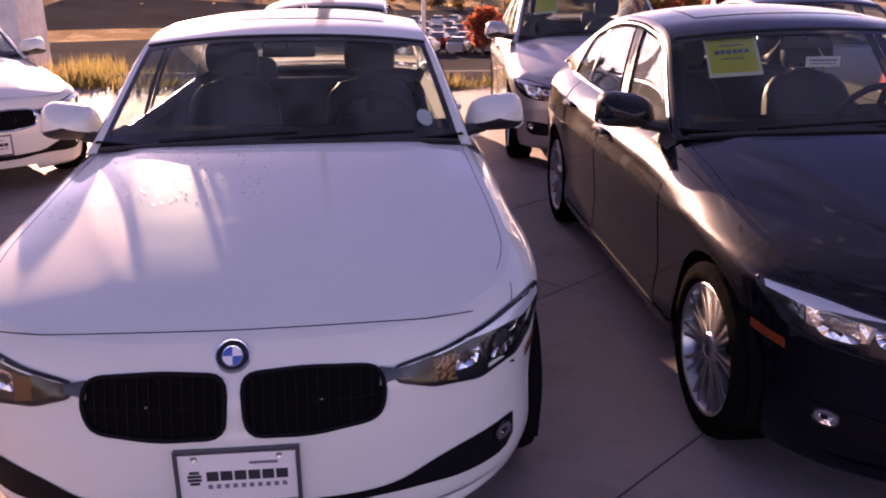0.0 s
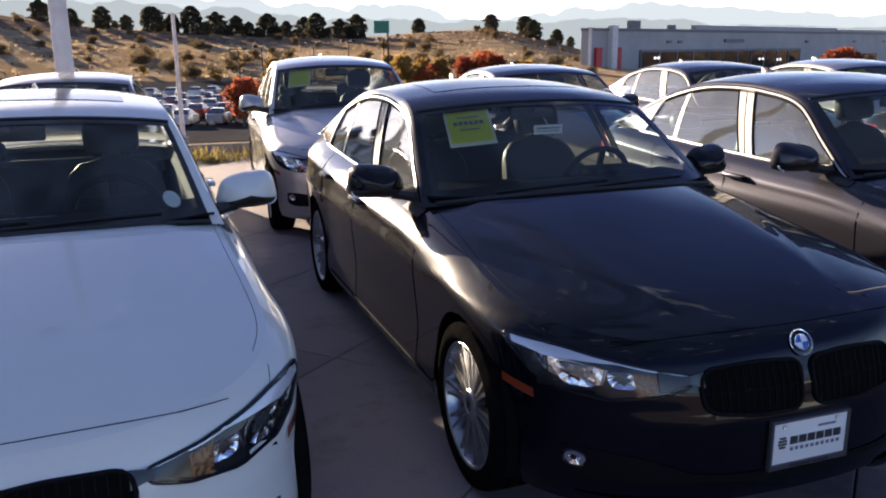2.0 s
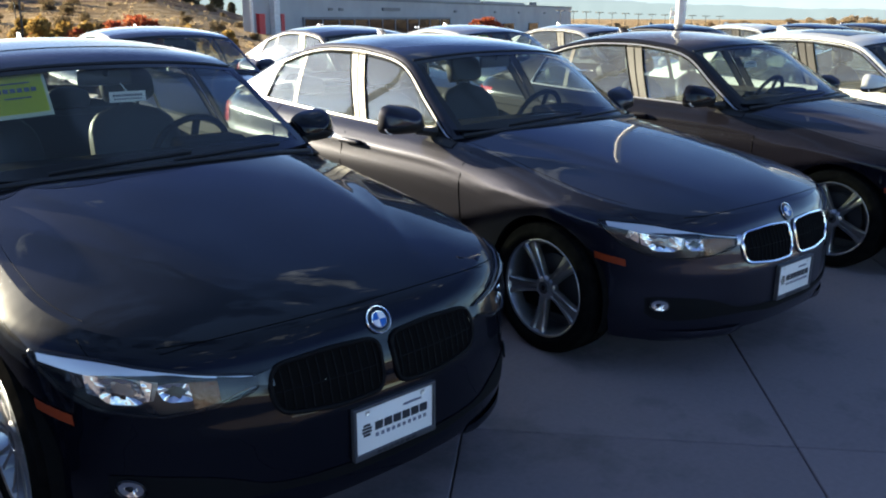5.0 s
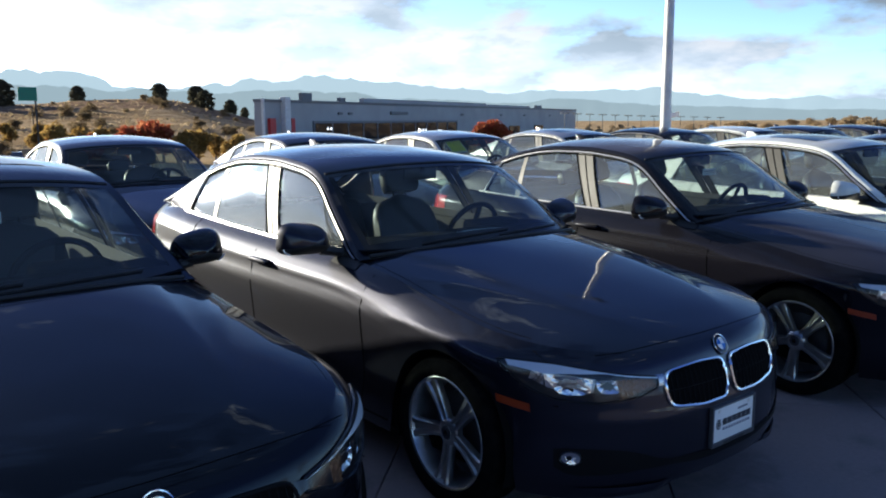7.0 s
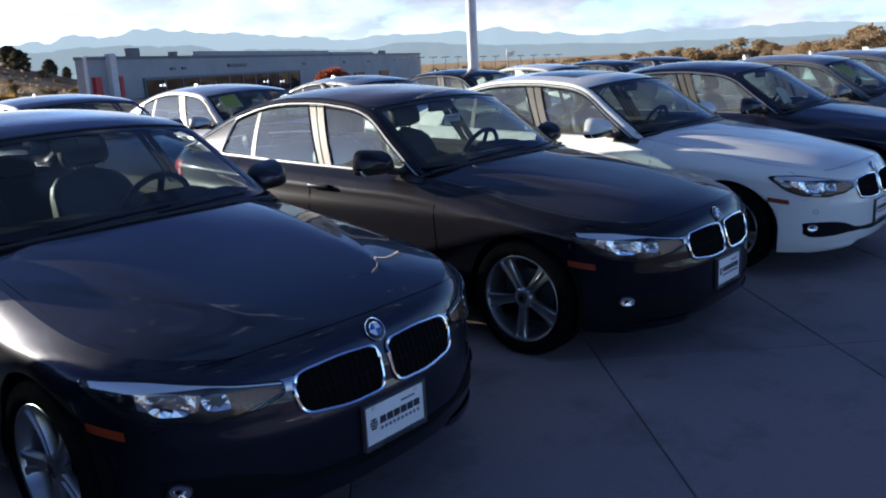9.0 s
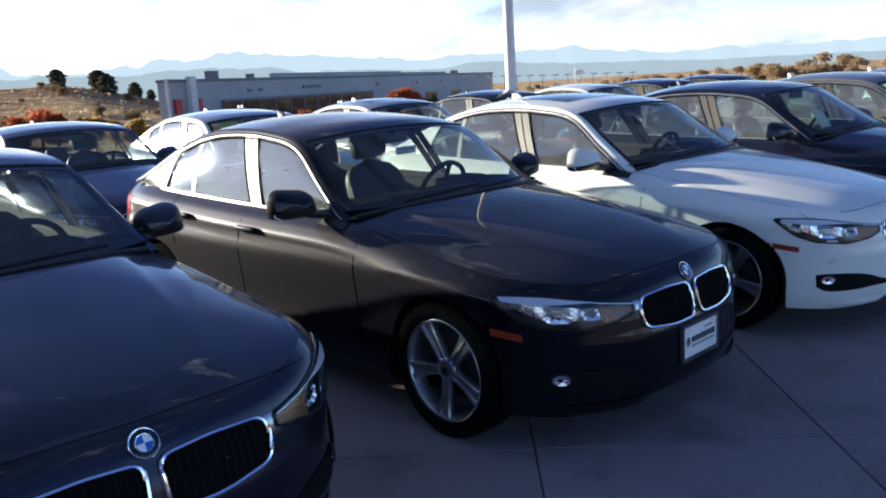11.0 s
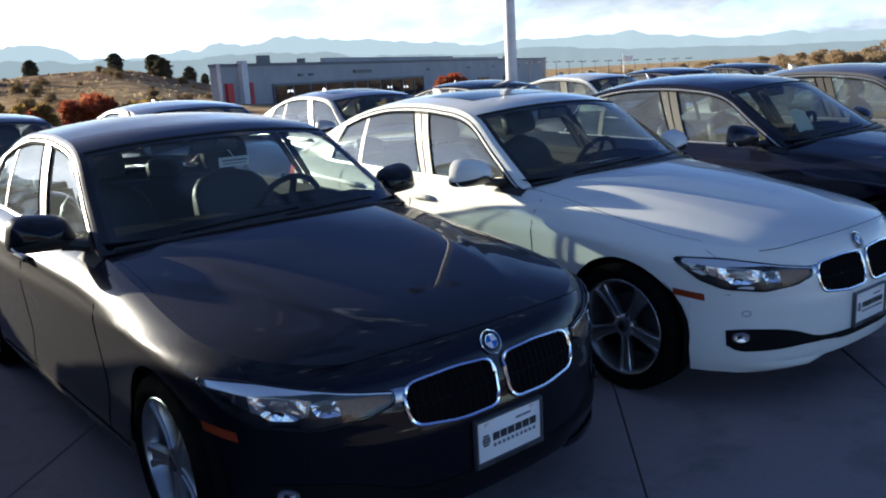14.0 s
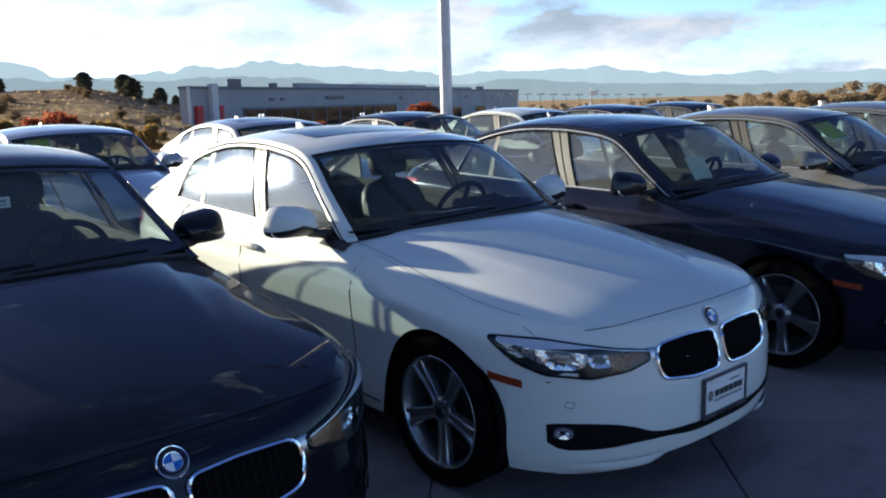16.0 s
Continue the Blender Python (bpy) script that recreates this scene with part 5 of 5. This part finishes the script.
TONES = ("white", "silver", "black", "blue", "dark red")
dice = random.Random(5)
for row in range(6):
    for k in range(13):
        tone = dice.choice((0, 1, 1, 2, 2, 2, 3, 4))
        far_car(-15.5 + k * 2.75 + dice.uniform(-0.2, 0.2) + row * 1.2, 76 + row * 8.5 + 0.35 * k, 168 + dice.uniform(-2, 2), tone, "cars in the lower lot", TONES[tone] + " car parked far below in the lower lot")
for k in range(16):
    tone = dice.choice((0, 1, 2, 2, 3))
    far_car(38 + k * 4.5, 84 + k * 2.7, 120 + dice.uniform(-3, 3), tone, "cars beside the far dealership", TONES[tone] + " car parked beside the far grey building")

# ---- lamp posts ----
post_white = material("post_white", (0.62, 0.62, 0.63), 0.5, build=lambda n, b: n.put(b.inputs["Base Color"], n.ramp(n.noise(object_space(n), 3.0, 6.0), [(0.3, (0.50, 0.50, 0.51)), (0.7, (0.70, 0.70, 0.70))])))
post_dark = material("post_dark", (0.03, 0.028, 0.026), 0.6)


def lamp_post(x, y, tall, r, mat, label, heads=2, z=None, big=1.0):
    lamp = thing("lamp_post", label, "lamp post", "lamp posts")
    lamp.location = (x, y, ground_z(x, y) if z is None else z)
    hang("pole", Form().tube([(0, 0, h * tall) for h in np.linspace(0, 1, 8)], [r * (1 - 0.35 * h) for h in np.linspace(0, 1, 8)], 16).mesh("pole", mat), lamp)
    hang("base", Form().spin([(0, r * 2.2), (0.5, r * 2.2), (0.55, r * 2.0), (0.55, 0)], "z", 20).mesh("base", kerb_mat), lamp)
    for s in (-1, 1)[:heads]:
        hang("arm", Form().tube([(0, 0, tall - 0.1), (s * 0.5, 0, tall - 0.02)], 0.03, 6).mesh("arm", mat), lamp)
        hang("lamp_head", Form().put(*rounded(min(s * 0.45, s * (0.45 + 0.4 * big)), -0.2 * big, tall - 0.05 * big, max(s * 0.45, s * (0.45 + 0.4 * big)), 0.2 * big, tall + 0.05 * big, 0.03, 1)).mesh("lamp_head", post_dark), lamp)


lamp_post(15.5, 11.3, 9.0, 0.115, post_white, "tall white steel lamp post rising behind parked cars", z=0)
lamp_post(-1.95, 12.2, 9.0, 0.125, post_white, "thick white lamp post behind the second row", z=0)
lamp_post(-1.9, 58.0, 8.6, 0.17, post_white, "white lamp post standing in the lower lot")
for x, y in ((4.2, 112), (7.6, 118), (16, 128), (22, 132), (29, 138)):
    lamp_post(x, y, 6.6, 0.11, post_dark, "thin dark lamp post in the far lower lot", big=1.8)
for k in range(13):
    a = radians(46.5 + k * 0.85)
    lamp_post(230 * math.sin(a) * (1 + 0.01 * k), 230 * math.cos(a) * (1 + 0.01 * k), 7.6 - 0.13 * k, 0.11, post_dark, "thin dark lamp post in a far row", big=2.2)

flag = thing("flagpole", "white flag on a thin pale far pole", "flagpole")
flag.location = (76, 56, ground_z(76, 56))
hang("pole", Form().tube([(0, 0, 0), (0, 0, 6.9)], 0.06, 8).mesh("pole", post_white), flag)
hang("flag", Form().grid([[(0.07 + u * 1.35, 0.2 * math.sin(u * 6), 6.75 - 0.55 * v - 0.22 * u - 0.12 * math.sin(u * 6)) for v in (0, 0.5, 1)] for u in np.linspace(0, 1, 9)]).mesh("flag", paper_white), flag)

# ---- the far dealership ----
clad = material("grey_cladding", (0.27, 0.28, 0.30), 0.55, 0.2, build=lambda n, b: n.put(b.inputs["Base Color"], n.ramp(n.noise(n.add("ShaderNodeNewGeometry").outputs["Position"], 0.12, 5.0), [(0.3, (0.27, 0.28, 0.30)), (0.7, (0.35, 0.36, 0.38))])))
clad_dark = material("dark_cladding", (0.13, 0.135, 0.15), 0.5)
shop_red = material("shop_red", (0.45, 0.025, 0.03), 0.45)
shop_glass = material("shop_glass", (0.02, 0.022, 0.025), 0.05)
shop = thing("dealership", "long low grey dealership with red entrance piers and dark shopfronts", "building")
ax, ay, bx, by = 55.2, 106.5, 185.6, 170.8
length, heading = math.hypot(bx - ax, by - ay), math.degrees(math.atan2(by - ay, bx - ax))
FAR = 1.6
shop.matrix_world = pose(1.6 + FAR * (ax - 1.6), 0.4 + FAR * (ay - 0.4), 1.6 - FAR * 6.0, 0, 0, heading) @ Matrix.Scale(FAR, 4)
TOP = 8.95


def block(name, x0, y0, z0, x1, y1, z1, mat, parent=None, label=""):
    return hang(name, Form().put(*rounded(x0, y0, z0, x1, y1, z1, 0.03, 1)).mesh(name, mat), parent or shop, label)


block("wall", -3.8, 0.5, 0, length, 2.0, TOP, clad)
block("parapet", -3.9, 0.3, TOP - 0.35, length + 0.2, 2.1, TOP + 0.05, clad_dark)
block("upper_storey", 24, 1.0, TOP, 77, 2.0, TOP + 0.75, clad)
block("upper_storey", 79, 1.0, TOP, 106, 2.0, TOP + 0.5, clad)
for x0, x1 in ((-2.8, -1.5), (2.2, 3.0)):
    block("entrance_pier", x0, 0.0, 0, x1, 0.6, TOP - 2.6, shop_red, label="red entrance pier")
block("entrance_fin", 0.3, -0.3, 0, 1.6, 0.6, TOP + 0.4, post_white, label="white entrance fin")
block("shopfront_surround", 8.0, 0.2, 0, 59.8, 0.5, 5.95, clad_dark)
for k in range(11):
    x0 = 8.3 + k * 4.64
    bay = block("shop_window", x0, 0.1, 0.6, x0 + 4.45, 0.35, 5.6, shop_glass)
    block("mullion", x0 + 4.4, 0.0, 0.6, x0 + 4.64, 0.3, 5.6, clad_dark, bay)
block("sign", 31.9, 0.2, 7.0, 38.2, 0.52, 7.55, clad_dark, label="dark unreadable wall sign")
for x0 in (15, 18, 62, 84, 100, 120):
    block("wall_vent", x0, 0.3, 6.9, x0 + 1.2, 0.55, 7.3, clad_dark)
for x0, w, hh in ((6.6, 2.5, 1.2), (17, 1.5, 0.7), (112, 4, 0.8)):
    block("roof_unit", x0, 1.2, TOP, x0 + w, 1.9, TOP + hh, clad_dark)
shop_lamp = material("shop_lamp", (0.9, 0.9, 0.88), 0.5, Emission_Color=(1.0, 0.97, 0.9, 1), Emission_Strength=0.45)
for x0, z0 in ((11.3, 4.6), (12.2, 4.6), (43.6, 4.0), (44.8, 4.0), (50.3, 3.8), (51.4, 3.8)):
    block("ceiling_lamp", x0, 0.04, z0, x0 + 0.42, 0.12, z0 + 0.32, shop_lamp, label="lit white showroom lamp")
block("corner_post", -4.0, 0.2, 0, -3.7, 0.6, TOP + 0.15, post_white, label="white corner post")
for x0 in (72, 90, 108):
    block("dark_bay", x0, 0.25, 0, x0 + 7, 0.53, 4.6, shop_glass)

road_sign = thing("road_sign", "green highway sign on a post beyond the hill", "road sign")
road_sign.location = (24.0, 115.5, ground_z(24, 115.5))
hang("board", Form().put(*rounded(-1.1, -0.05, 8.3, 1.1, 0.05, 10.0, 0.03, 1)).mesh("board", material("sign_green", (0.0, 0.16, 0.10), 0.4)), road_sign)
hang("post", Form().tube([(0.9, 0.1, 0), (0.9, 0.1, 9.6)], 0.12, 8).mesh("post", post_dark), road_sign)


# ---- trees and shrubs ----
def leafy(name, tones):
    def build(n, b):
        each = n.add("ShaderNodeNewGeometry").outputs["Random Per Island"]
        tone = n.ramp(each, [(k / max(1, len(tones) - 1), t) for k, t in enumerate(tones)])
        n.put(b.inputs["Base Color"], tone)
        thin = n.add("ShaderNodeBsdfTranslucent", Color=tone)
        both = n.add("ShaderNodeMixShader", Fac=0.5)
        n.put(both.inputs[1], b.outputs[0]), n.put(both.inputs[2], thin.outputs[0])
        n.put(n.tree.nodes["Material Output"].inputs["Surface"], both.outputs[0])

    return material(name, tones[0], 0.9, build=build, Specular_IOR_Level=0.1)


leaf_green = leafy("leaf_green", [(0.045, 0.046, 0.032), (0.072, 0.068, 0.046), (0.10, 0.088, 0.06)])
leaf_red = leafy("leaf_red", [(0.27, 0.050, 0.030), (0.34, 0.085, 0.045), (0.32, 0.14, 0.055)])
leaf_gold = leafy("leaf_gold", [(0.30, 0.18, 0.05), (0.38, 0.25, 0.08), (0.20, 0.14, 0.05)])
leaf_tan = leafy("leaf_tan", [(0.32, 0.235, 0.14), (0.42, 0.315, 0.19), (0.22, 0.165, 0.10)])
leaf_brown = leafy("leaf_brown", [(0.15, 0.11, 0.065), (0.24, 0.17, 0.095), (0.10, 0.085, 0.05)])
leaf_scrub = leafy("leaf_scrub", [(0.24, 0.18, 0.11), (0.38, 0.28, 0.17), (0.17, 0.14, 0.09), (0.46, 0.35, 0.21)])
bark = material("bark", (0.09, 0.065, 0.045), 0.9)


def crown_form(rand, tall, wide, low, count, leaf):
    fm = Form()
    lobes = [(rand.uniform(-0.5, 0.5) * wide, rand.uniform(-0.5, 0.5) * wide, low + (tall - low) * rand.uniform(0.08, 0.78), rand.uniform(0.35, 0.6) * wide) for _ in range(8)]
    for _ in range(count):
        lx, ly, lz, lr = rand.choice(lobes)
        d = Vector((rand.gauss(0, 1), rand.gauss(0, 1), rand.gauss(0, 1))).normalized() * lr * rand.uniform(0.5, 1.05)
        c = Vector((lx, ly, lz)) + Vector((d.x, d.y, d.z * 0.85))
        if c.z < low * 0.8 or c.z > tall:
            continue
        u = Vector((rand.gauss(0, 1), rand.gauss(0, 1), rand.gauss(0, 1))).normalized()
        v = u.orthogonal().normalized()
        w = u.cross(v) * 0.6
        s = leaf * rand.uniform(0.6, 1.4)
        fm.put([c + v * s, c + w * s + u * s * 0.2, c - v * s, c - w * s + u * s * 0.25], [(0, 1, 2, 3)])
    return fm


def conifer_form(rand, tall, wide, count, leaf):
    """A dense dark crown from the ground up, broad below its middle, with ragged tiers."""
    fm = Form()
    lean = rand.uniform(-0.25, 0.25)
    tiers = [(rand.uniform(0, 6.28), rand.uniform(0.75, 1.15)) for _ in range(9)]
    for _ in range(count):
        u = rand.random() ** 0.85
        turn, size = tiers[min(8, int(u * 9))]
        a = rand.uniform(0, 6.28)
        reach = wide * 0.52 * size * (0.92 if u < 0.4 else 0.92 * math.sqrt(max(0.0, 1 - ((u - 0.4) / 0.61) ** 2))) * (1 + 0.22 * math.cos(2 * (a - turn)))
        r = reach * rand.uniform(0.35, 1.0) ** 0.6
        c = Vector((r * math.cos(a) + lean * u, r * math.sin(a), tall * (-0.04 + 1.03 * u) - 0.10 * r))
        d = Vector((rand.gauss(0, 1), rand.gauss(0, 1), rand.gauss(0, 0.6))).normalized()
        v = d.orthogonal().normalized()
        w = d.cross(v) * 0.6
        q = leaf * rand.uniform(0.6, 1.4)
        fm.put([c + v * q, c + w * q + d * q * 0.2, c - v * q, c - w * q + d * q * 0.25], [(0, 1, 2, 3)])
    return fm


def trunk_form(rand, tall, r):
    fm = Form().tube([(0, 0, 0), (0.04 * tall * rand.uniform(-1, 1), 0, tall * 0.35), (0, 0.03 * tall, tall * 0.8)], [r, r * 0.7, r * 0.25], 7)
    for _ in range(4):
        a, h = rand.uniform(0, 6.28), rand.uniform(0.3, 0.6) * tall
        fm.tube([(0, 0, h), (0.22 * tall * math.cos(a), 0.22 * tall * math.sin(a), h + 0.25 * tall)], [r * 0.45, r * 0.12], 5)
    return fm


TREES = {}
for kind, mat, tall, wide, low in (("tree", leaf_green, 5.2, 4.3, 0.2), ("maple", leaf_red, 4.2, 2.0, 0.9), ("ash", leaf_gold, 4.4, 2.0, 0.8), ("oak", leaf_brown, 5.0, 2.8, 0.1), ("cottonwood", leaf_tan, 5.4, 2.6, 0.2)):
    for v in range(3):
        rand = random.Random(f"{kind}{v}")
        crown = conifer_form(rand, tall, wide, 2600, 0.23) if kind == "tree" else crown_form(rand, tall, wide, low, 1500, 0.22)
        TREES[kind, v] = (trunk_form(rand, tall, 0.16).mesh("trunk", bark), crown.mesh("crown", mat, smooth=False))


def tree(kind, x, y, size, label, squash=1.0, group=""):
    v = dice.randrange(3)
    t = thing(kind if kind != "tree" else "tree", label, "tree", group)
    t.matrix_world = pose(x, y, ground_z(x, y) - 0.15, 0, 0, dice.uniform(0, 360)) @ Matrix.Diagonal((size * squash, size * squash, size, 1))
    hang("trunk", TREES[kind, v][0], t), hang("crown", TREES[kind, v][1], t)


def polar(deg, r):
    return r * math.sin(radians(deg)), r * math.cos(radians(deg))


for deg, size in ((-9.5, 1.2), (-7.8, 0.9), (-6, 1.15), (-4.6, 0.8), (-3.0, 1.35), (-1.8, 1.0), (-0.6, 1.5), (0.9, 1.25), (2.2, 1.1), (3.0, 0.8), (4.2, 1.3), (5.4, 0.9), (6.6, 1.2), (7.4, 1.4), (9.0, 1.1), (10.1, 1.35), (14.3, 0.85), (19.3, 1.0), (21.6, 1.15), (22.1, 1.05), (23.7, 0.8), (24.6, 0.6), (-13, 1.5), (-14.5, 1.2), (-16.5, 1.6), (-19, 1.3), (-8.6, 0.55), (-5.3, 0.5), (-2.3, 0.6), (0.2, 0.7), (1.6, 0.6), (3.6, 0.55), (4.8, 0.7), (6.0, 0.5), (8.2, 0.6), (9.6, 0.7)):
    x, y = polar(deg, 262 + dice.uniform(-10, 6))
    tree("tree", x, y, size, "dark evergreen on the crest of the dry hill", 1.15, "trees on the hill crest")
for k in range(70):
    x, y = polar(dice.uniform(-12, 26), dice.uniform(170, 258))
    tree("oak", x, y, dice.uniform(0.2, 0.62), "low brown shrub oak on the dry slope", 1.2, "shrubs on the slope")
for deg, r, size in ((2.2, 72, 1.0), (2.9, 76, 0.9), (14.6, 118, 0.8), (17.4, 120, 1.2), (18.6, 122, 1.35), (19.5, 119, 1.3), (15.0, 121, 1.0), (41.0, 165, 1.35), (41.6, 166, 1.45), (42.3, 165, 1.3), (34.9, 121, 0.9), (12.9, 130, 0.9)):
    x, y = polar(deg, r)
    tree("maple", x, y, size, "small maple in red autumn leaf", 1.0, "autumn trees below the lot")
for deg, r, size in ((13.4, 120, 1.3), (14.2, 124, 1.2), (15.9, 128, 1.0), (21.0, 116, 1.1), (21.7, 117, 1.1), (22.8, 122, 0.9), (24.0, 118, 1.0), (12.0, 140, 1.0), (10.5, 150, 0.9), (30.5, 112, 0.7), (37.6, 112, 0.8)):
    x, y = polar(deg, r)
    tree("ash", x, y, size, "small ash in golden autumn leaf", 1.0, "autumn trees below the lot")
for k in range(26):
    x, y = polar(dice.uniform(-4, 26), dice.uniform(135, 175))
    tree("oak" if k % 3 else "ash", x, y, dice.uniform(0.3, 0.6), "dull brown shrub at the foot of the slope", 1.5, "shrubs at the foot of the slope")
for k in range(90):
    deg = dice.uniform(48, 82)
    x, y = polar(deg, dice.uniform(240, 420))
    tree("cottonwood", x, y, dice.uniform(0.45, 0.9) * (1.0 + max(0.0, (deg - 55) / 15)), "tan cottonwood in late autumn leaf on the plain", 1.4, "cottonwoods on the plain")

# low scrub and tall dry grass all over the slope
rand = random.Random(23)
scrub = Form()
for _ in range(3600):
    deg, far_off = rand.uniform(-20, 27), rand.uniform(140, 262)
    if noise.noise(Vector((deg * 0.35, far_off * 0.045, 3.0))) < rand.uniform(-0.35, 0.25):
        continue
    x, y = polar(deg, far_off)
    z, big, a = ground_z(x, y) - 0.12, rand.uniform(0.15, 0.45), rand.uniform(0, 3.14)
    for turn in (a, a + 1.4):
        dx, dy = math.cos(turn) * big, math.sin(turn) * big
        scrub.put([(x - dx, y - dy, z), (x + dx, y + dy, z), (x + 0.6 * dx, y + 0.6 * dy, z + big * rand.uniform(0.7, 1.2)), (x - 0.5 * dx, y - 0.5 * dy, z + big * rand.uniform(0.7, 1.2))], [(0, 1, 2, 3)])
tagged(new("scrub", scrub.mesh("scrub", leaf_scrub, smooth=False)), "low brown scrub and dry grass on the far slope", "scrub", kind="stuff")

# ---- planting at the edge of the lot ----
straw = leafy("straw", [(0.26, 0.20, 0.065), (0.32, 0.25, 0.10), (0.19, 0.16, 0.055)])
rand = random.Random(11)
tufts = Form()
clumps = [(rand.uniform(-9, 3.2), rand.uniform(13.4, 15.4), rand.uniform(0.35, 1.1)) for _ in range(46)]
for _ in range(5200):
    cx, cy, big = rand.choice(clumps)
    x, y = cx + rand.gauss(0, 0.17) * (0.6 + big), cy + rand.gauss(0, 0.17) * (0.6 + big)
    h, lean, a = rand.uniform(0.20, 0.50) * big * (0.55 if x > -4.5 else 1.0), rand.uniform(0.05, 0.28), rand.uniform(0, 6.28)
    dx, dy = math.cos(a), math.sin(a)
    tufts.put([(x - dy * 0.012, y + dx * 0.012, 0.0), (x + dy * 0.012, y - dx * 0.012, 0.0), (x + dx * lean, y + dy * lean, h)], [(0, 1, 2)])
tagged(new("ornamental_grass", tufts.mesh("ornamental_grass", straw, smooth=False)), "yellow ornamental grass bordering the concrete lot", "grass", kind="stuff")

cabinet = thing("utility_cabinet", "white metal utility cabinet beyond the planting strip", "cabinet")
hang("housing", Form().put(*rounded(-12.0, 17.4, -0.6, -9.0, 18.6, 1.45, 0.03, 2)).mesh("housing", post_white), cabinet)
hang("lid", Form().put(*rounded(-12.05, 17.35, 1.45, -8.95, 18.65, 1.55, 0.02, 1)).mesh("lid", post_white), cabinet)

# ---- mountains ----
def range_form(r, height, seed, a0, a1, steps):
    top, rows = [], []
    for k in range(steps + 1):
        a = a0 + (a1 - a0) * k / steps
        p = Vector((a * 0.075 + seed, seed * 1.7, 0))
        n = noise.noise(p) * 0.5 + noise.noise(p * 2.7) * 0.25 + noise.noise(p * 6.5) * 0.20 + noise.noise(p * 15) * 0.10 + noise.noise(p * 37) * 0.05
        h = max(12.0, float(height(a)) * (1.0 + 0.75 * n))
        top.append((a, h))
    for q in (0.0, 0.25, 0.5, 0.75, 1.0):
        rows.append([(math.sin(radians(a)) * (r + 500 * q), math.cos(radians(a)) * (r + 500 * q), -12 + (h + 12) * q + 14 * q * (1 - q) * 4 * noise.noise(Vector((a * 0.9, q * 3, seed)))) for a, h in top])
    return Form().grid(rows)


# Emission paints the pale air over distant slopes; the rock itself gives no light.
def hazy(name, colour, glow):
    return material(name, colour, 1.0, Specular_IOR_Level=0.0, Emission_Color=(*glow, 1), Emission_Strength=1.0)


near_haze_glow = hazy("near_range", (0.02, 0.025, 0.03), (0.082, 0.098, 0.095))
far_haze_glow = hazy("far_range", (0.02, 0.025, 0.03), (0.120, 0.142, 0.139))
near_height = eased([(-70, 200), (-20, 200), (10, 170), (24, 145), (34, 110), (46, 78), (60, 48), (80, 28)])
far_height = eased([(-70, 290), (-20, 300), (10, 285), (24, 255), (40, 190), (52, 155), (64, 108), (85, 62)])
tagged(new("mountain_range", range_form(3300, near_height, 3.3, -80, 95, 500).mesh("mountain_range", near_haze_glow, sharp=180)), "blue mountain range on the horizon, its haze painted as glow", "backdrop", kind="structure")
tagged(new("far_mountain_range", range_form(4100, far_height, 8.1, -80, 95, 500).mesh("far_mountain_range", far_haze_glow, sharp=180)), "paler farther mountain range on the horizon", "backdrop", kind="structure")

# ---- slabs of the lot, diagonal to the cars ----
STEP_C, STEP_S, GAP = 1.805, 3.22, 0.006
root2 = math.sqrt(2)
slab_w, slab_l = STEP_C / root2 - GAP, STEP_S / root2 - GAP
slab_mesh = Form().put(*rounded(-slab_w / 2, -slab_l / 2, -0.06, slab_w / 2, slab_l / 2, 0.0, 0.004, 1)).mesh("slab", concrete, sharp=30)
turned = Matrix.Rotation(radians(45), 4, "Z")
rest_slabs = Form()
near_n = 0
for i in range(-22, 34):
    for j in range(-10, 24):
        c, s = -0.41 + (i + 0.5) * STEP_C, 4.81 + (j + 0.5) * STEP_S
        x, y = (c + s) / 2, (s - c) / 2
        if not (-27.5 < x < 57 and -22 < y < 13.0):
            continue
        if -6 < x < 19 and -1.5 < y < 9.5:
            slab = hang("slab", slab_mesh, pavement)
            slab.matrix_world = Matrix.Translation((x, y, 0)) @ Matrix.Rotation(radians(-45), 4, "Z")
            near_n += 1
        else:
            m = Matrix.Translation((x, y, 0)) @ Matrix.Rotation(radians(-45), 4, "Z")
            rest_slabs.put([m @ Vector((a * slab_w / 2, b * slab_l / 2, 0)) for a, b in ((-1, -1), (1, -1), (1, 1), (-1, 1))], [(0, 1, 2, 3)])
tagged(hang("far_slabs", rest_slabs.mesh("far_slabs", concrete, smooth=False), pavement), kind="stuff")
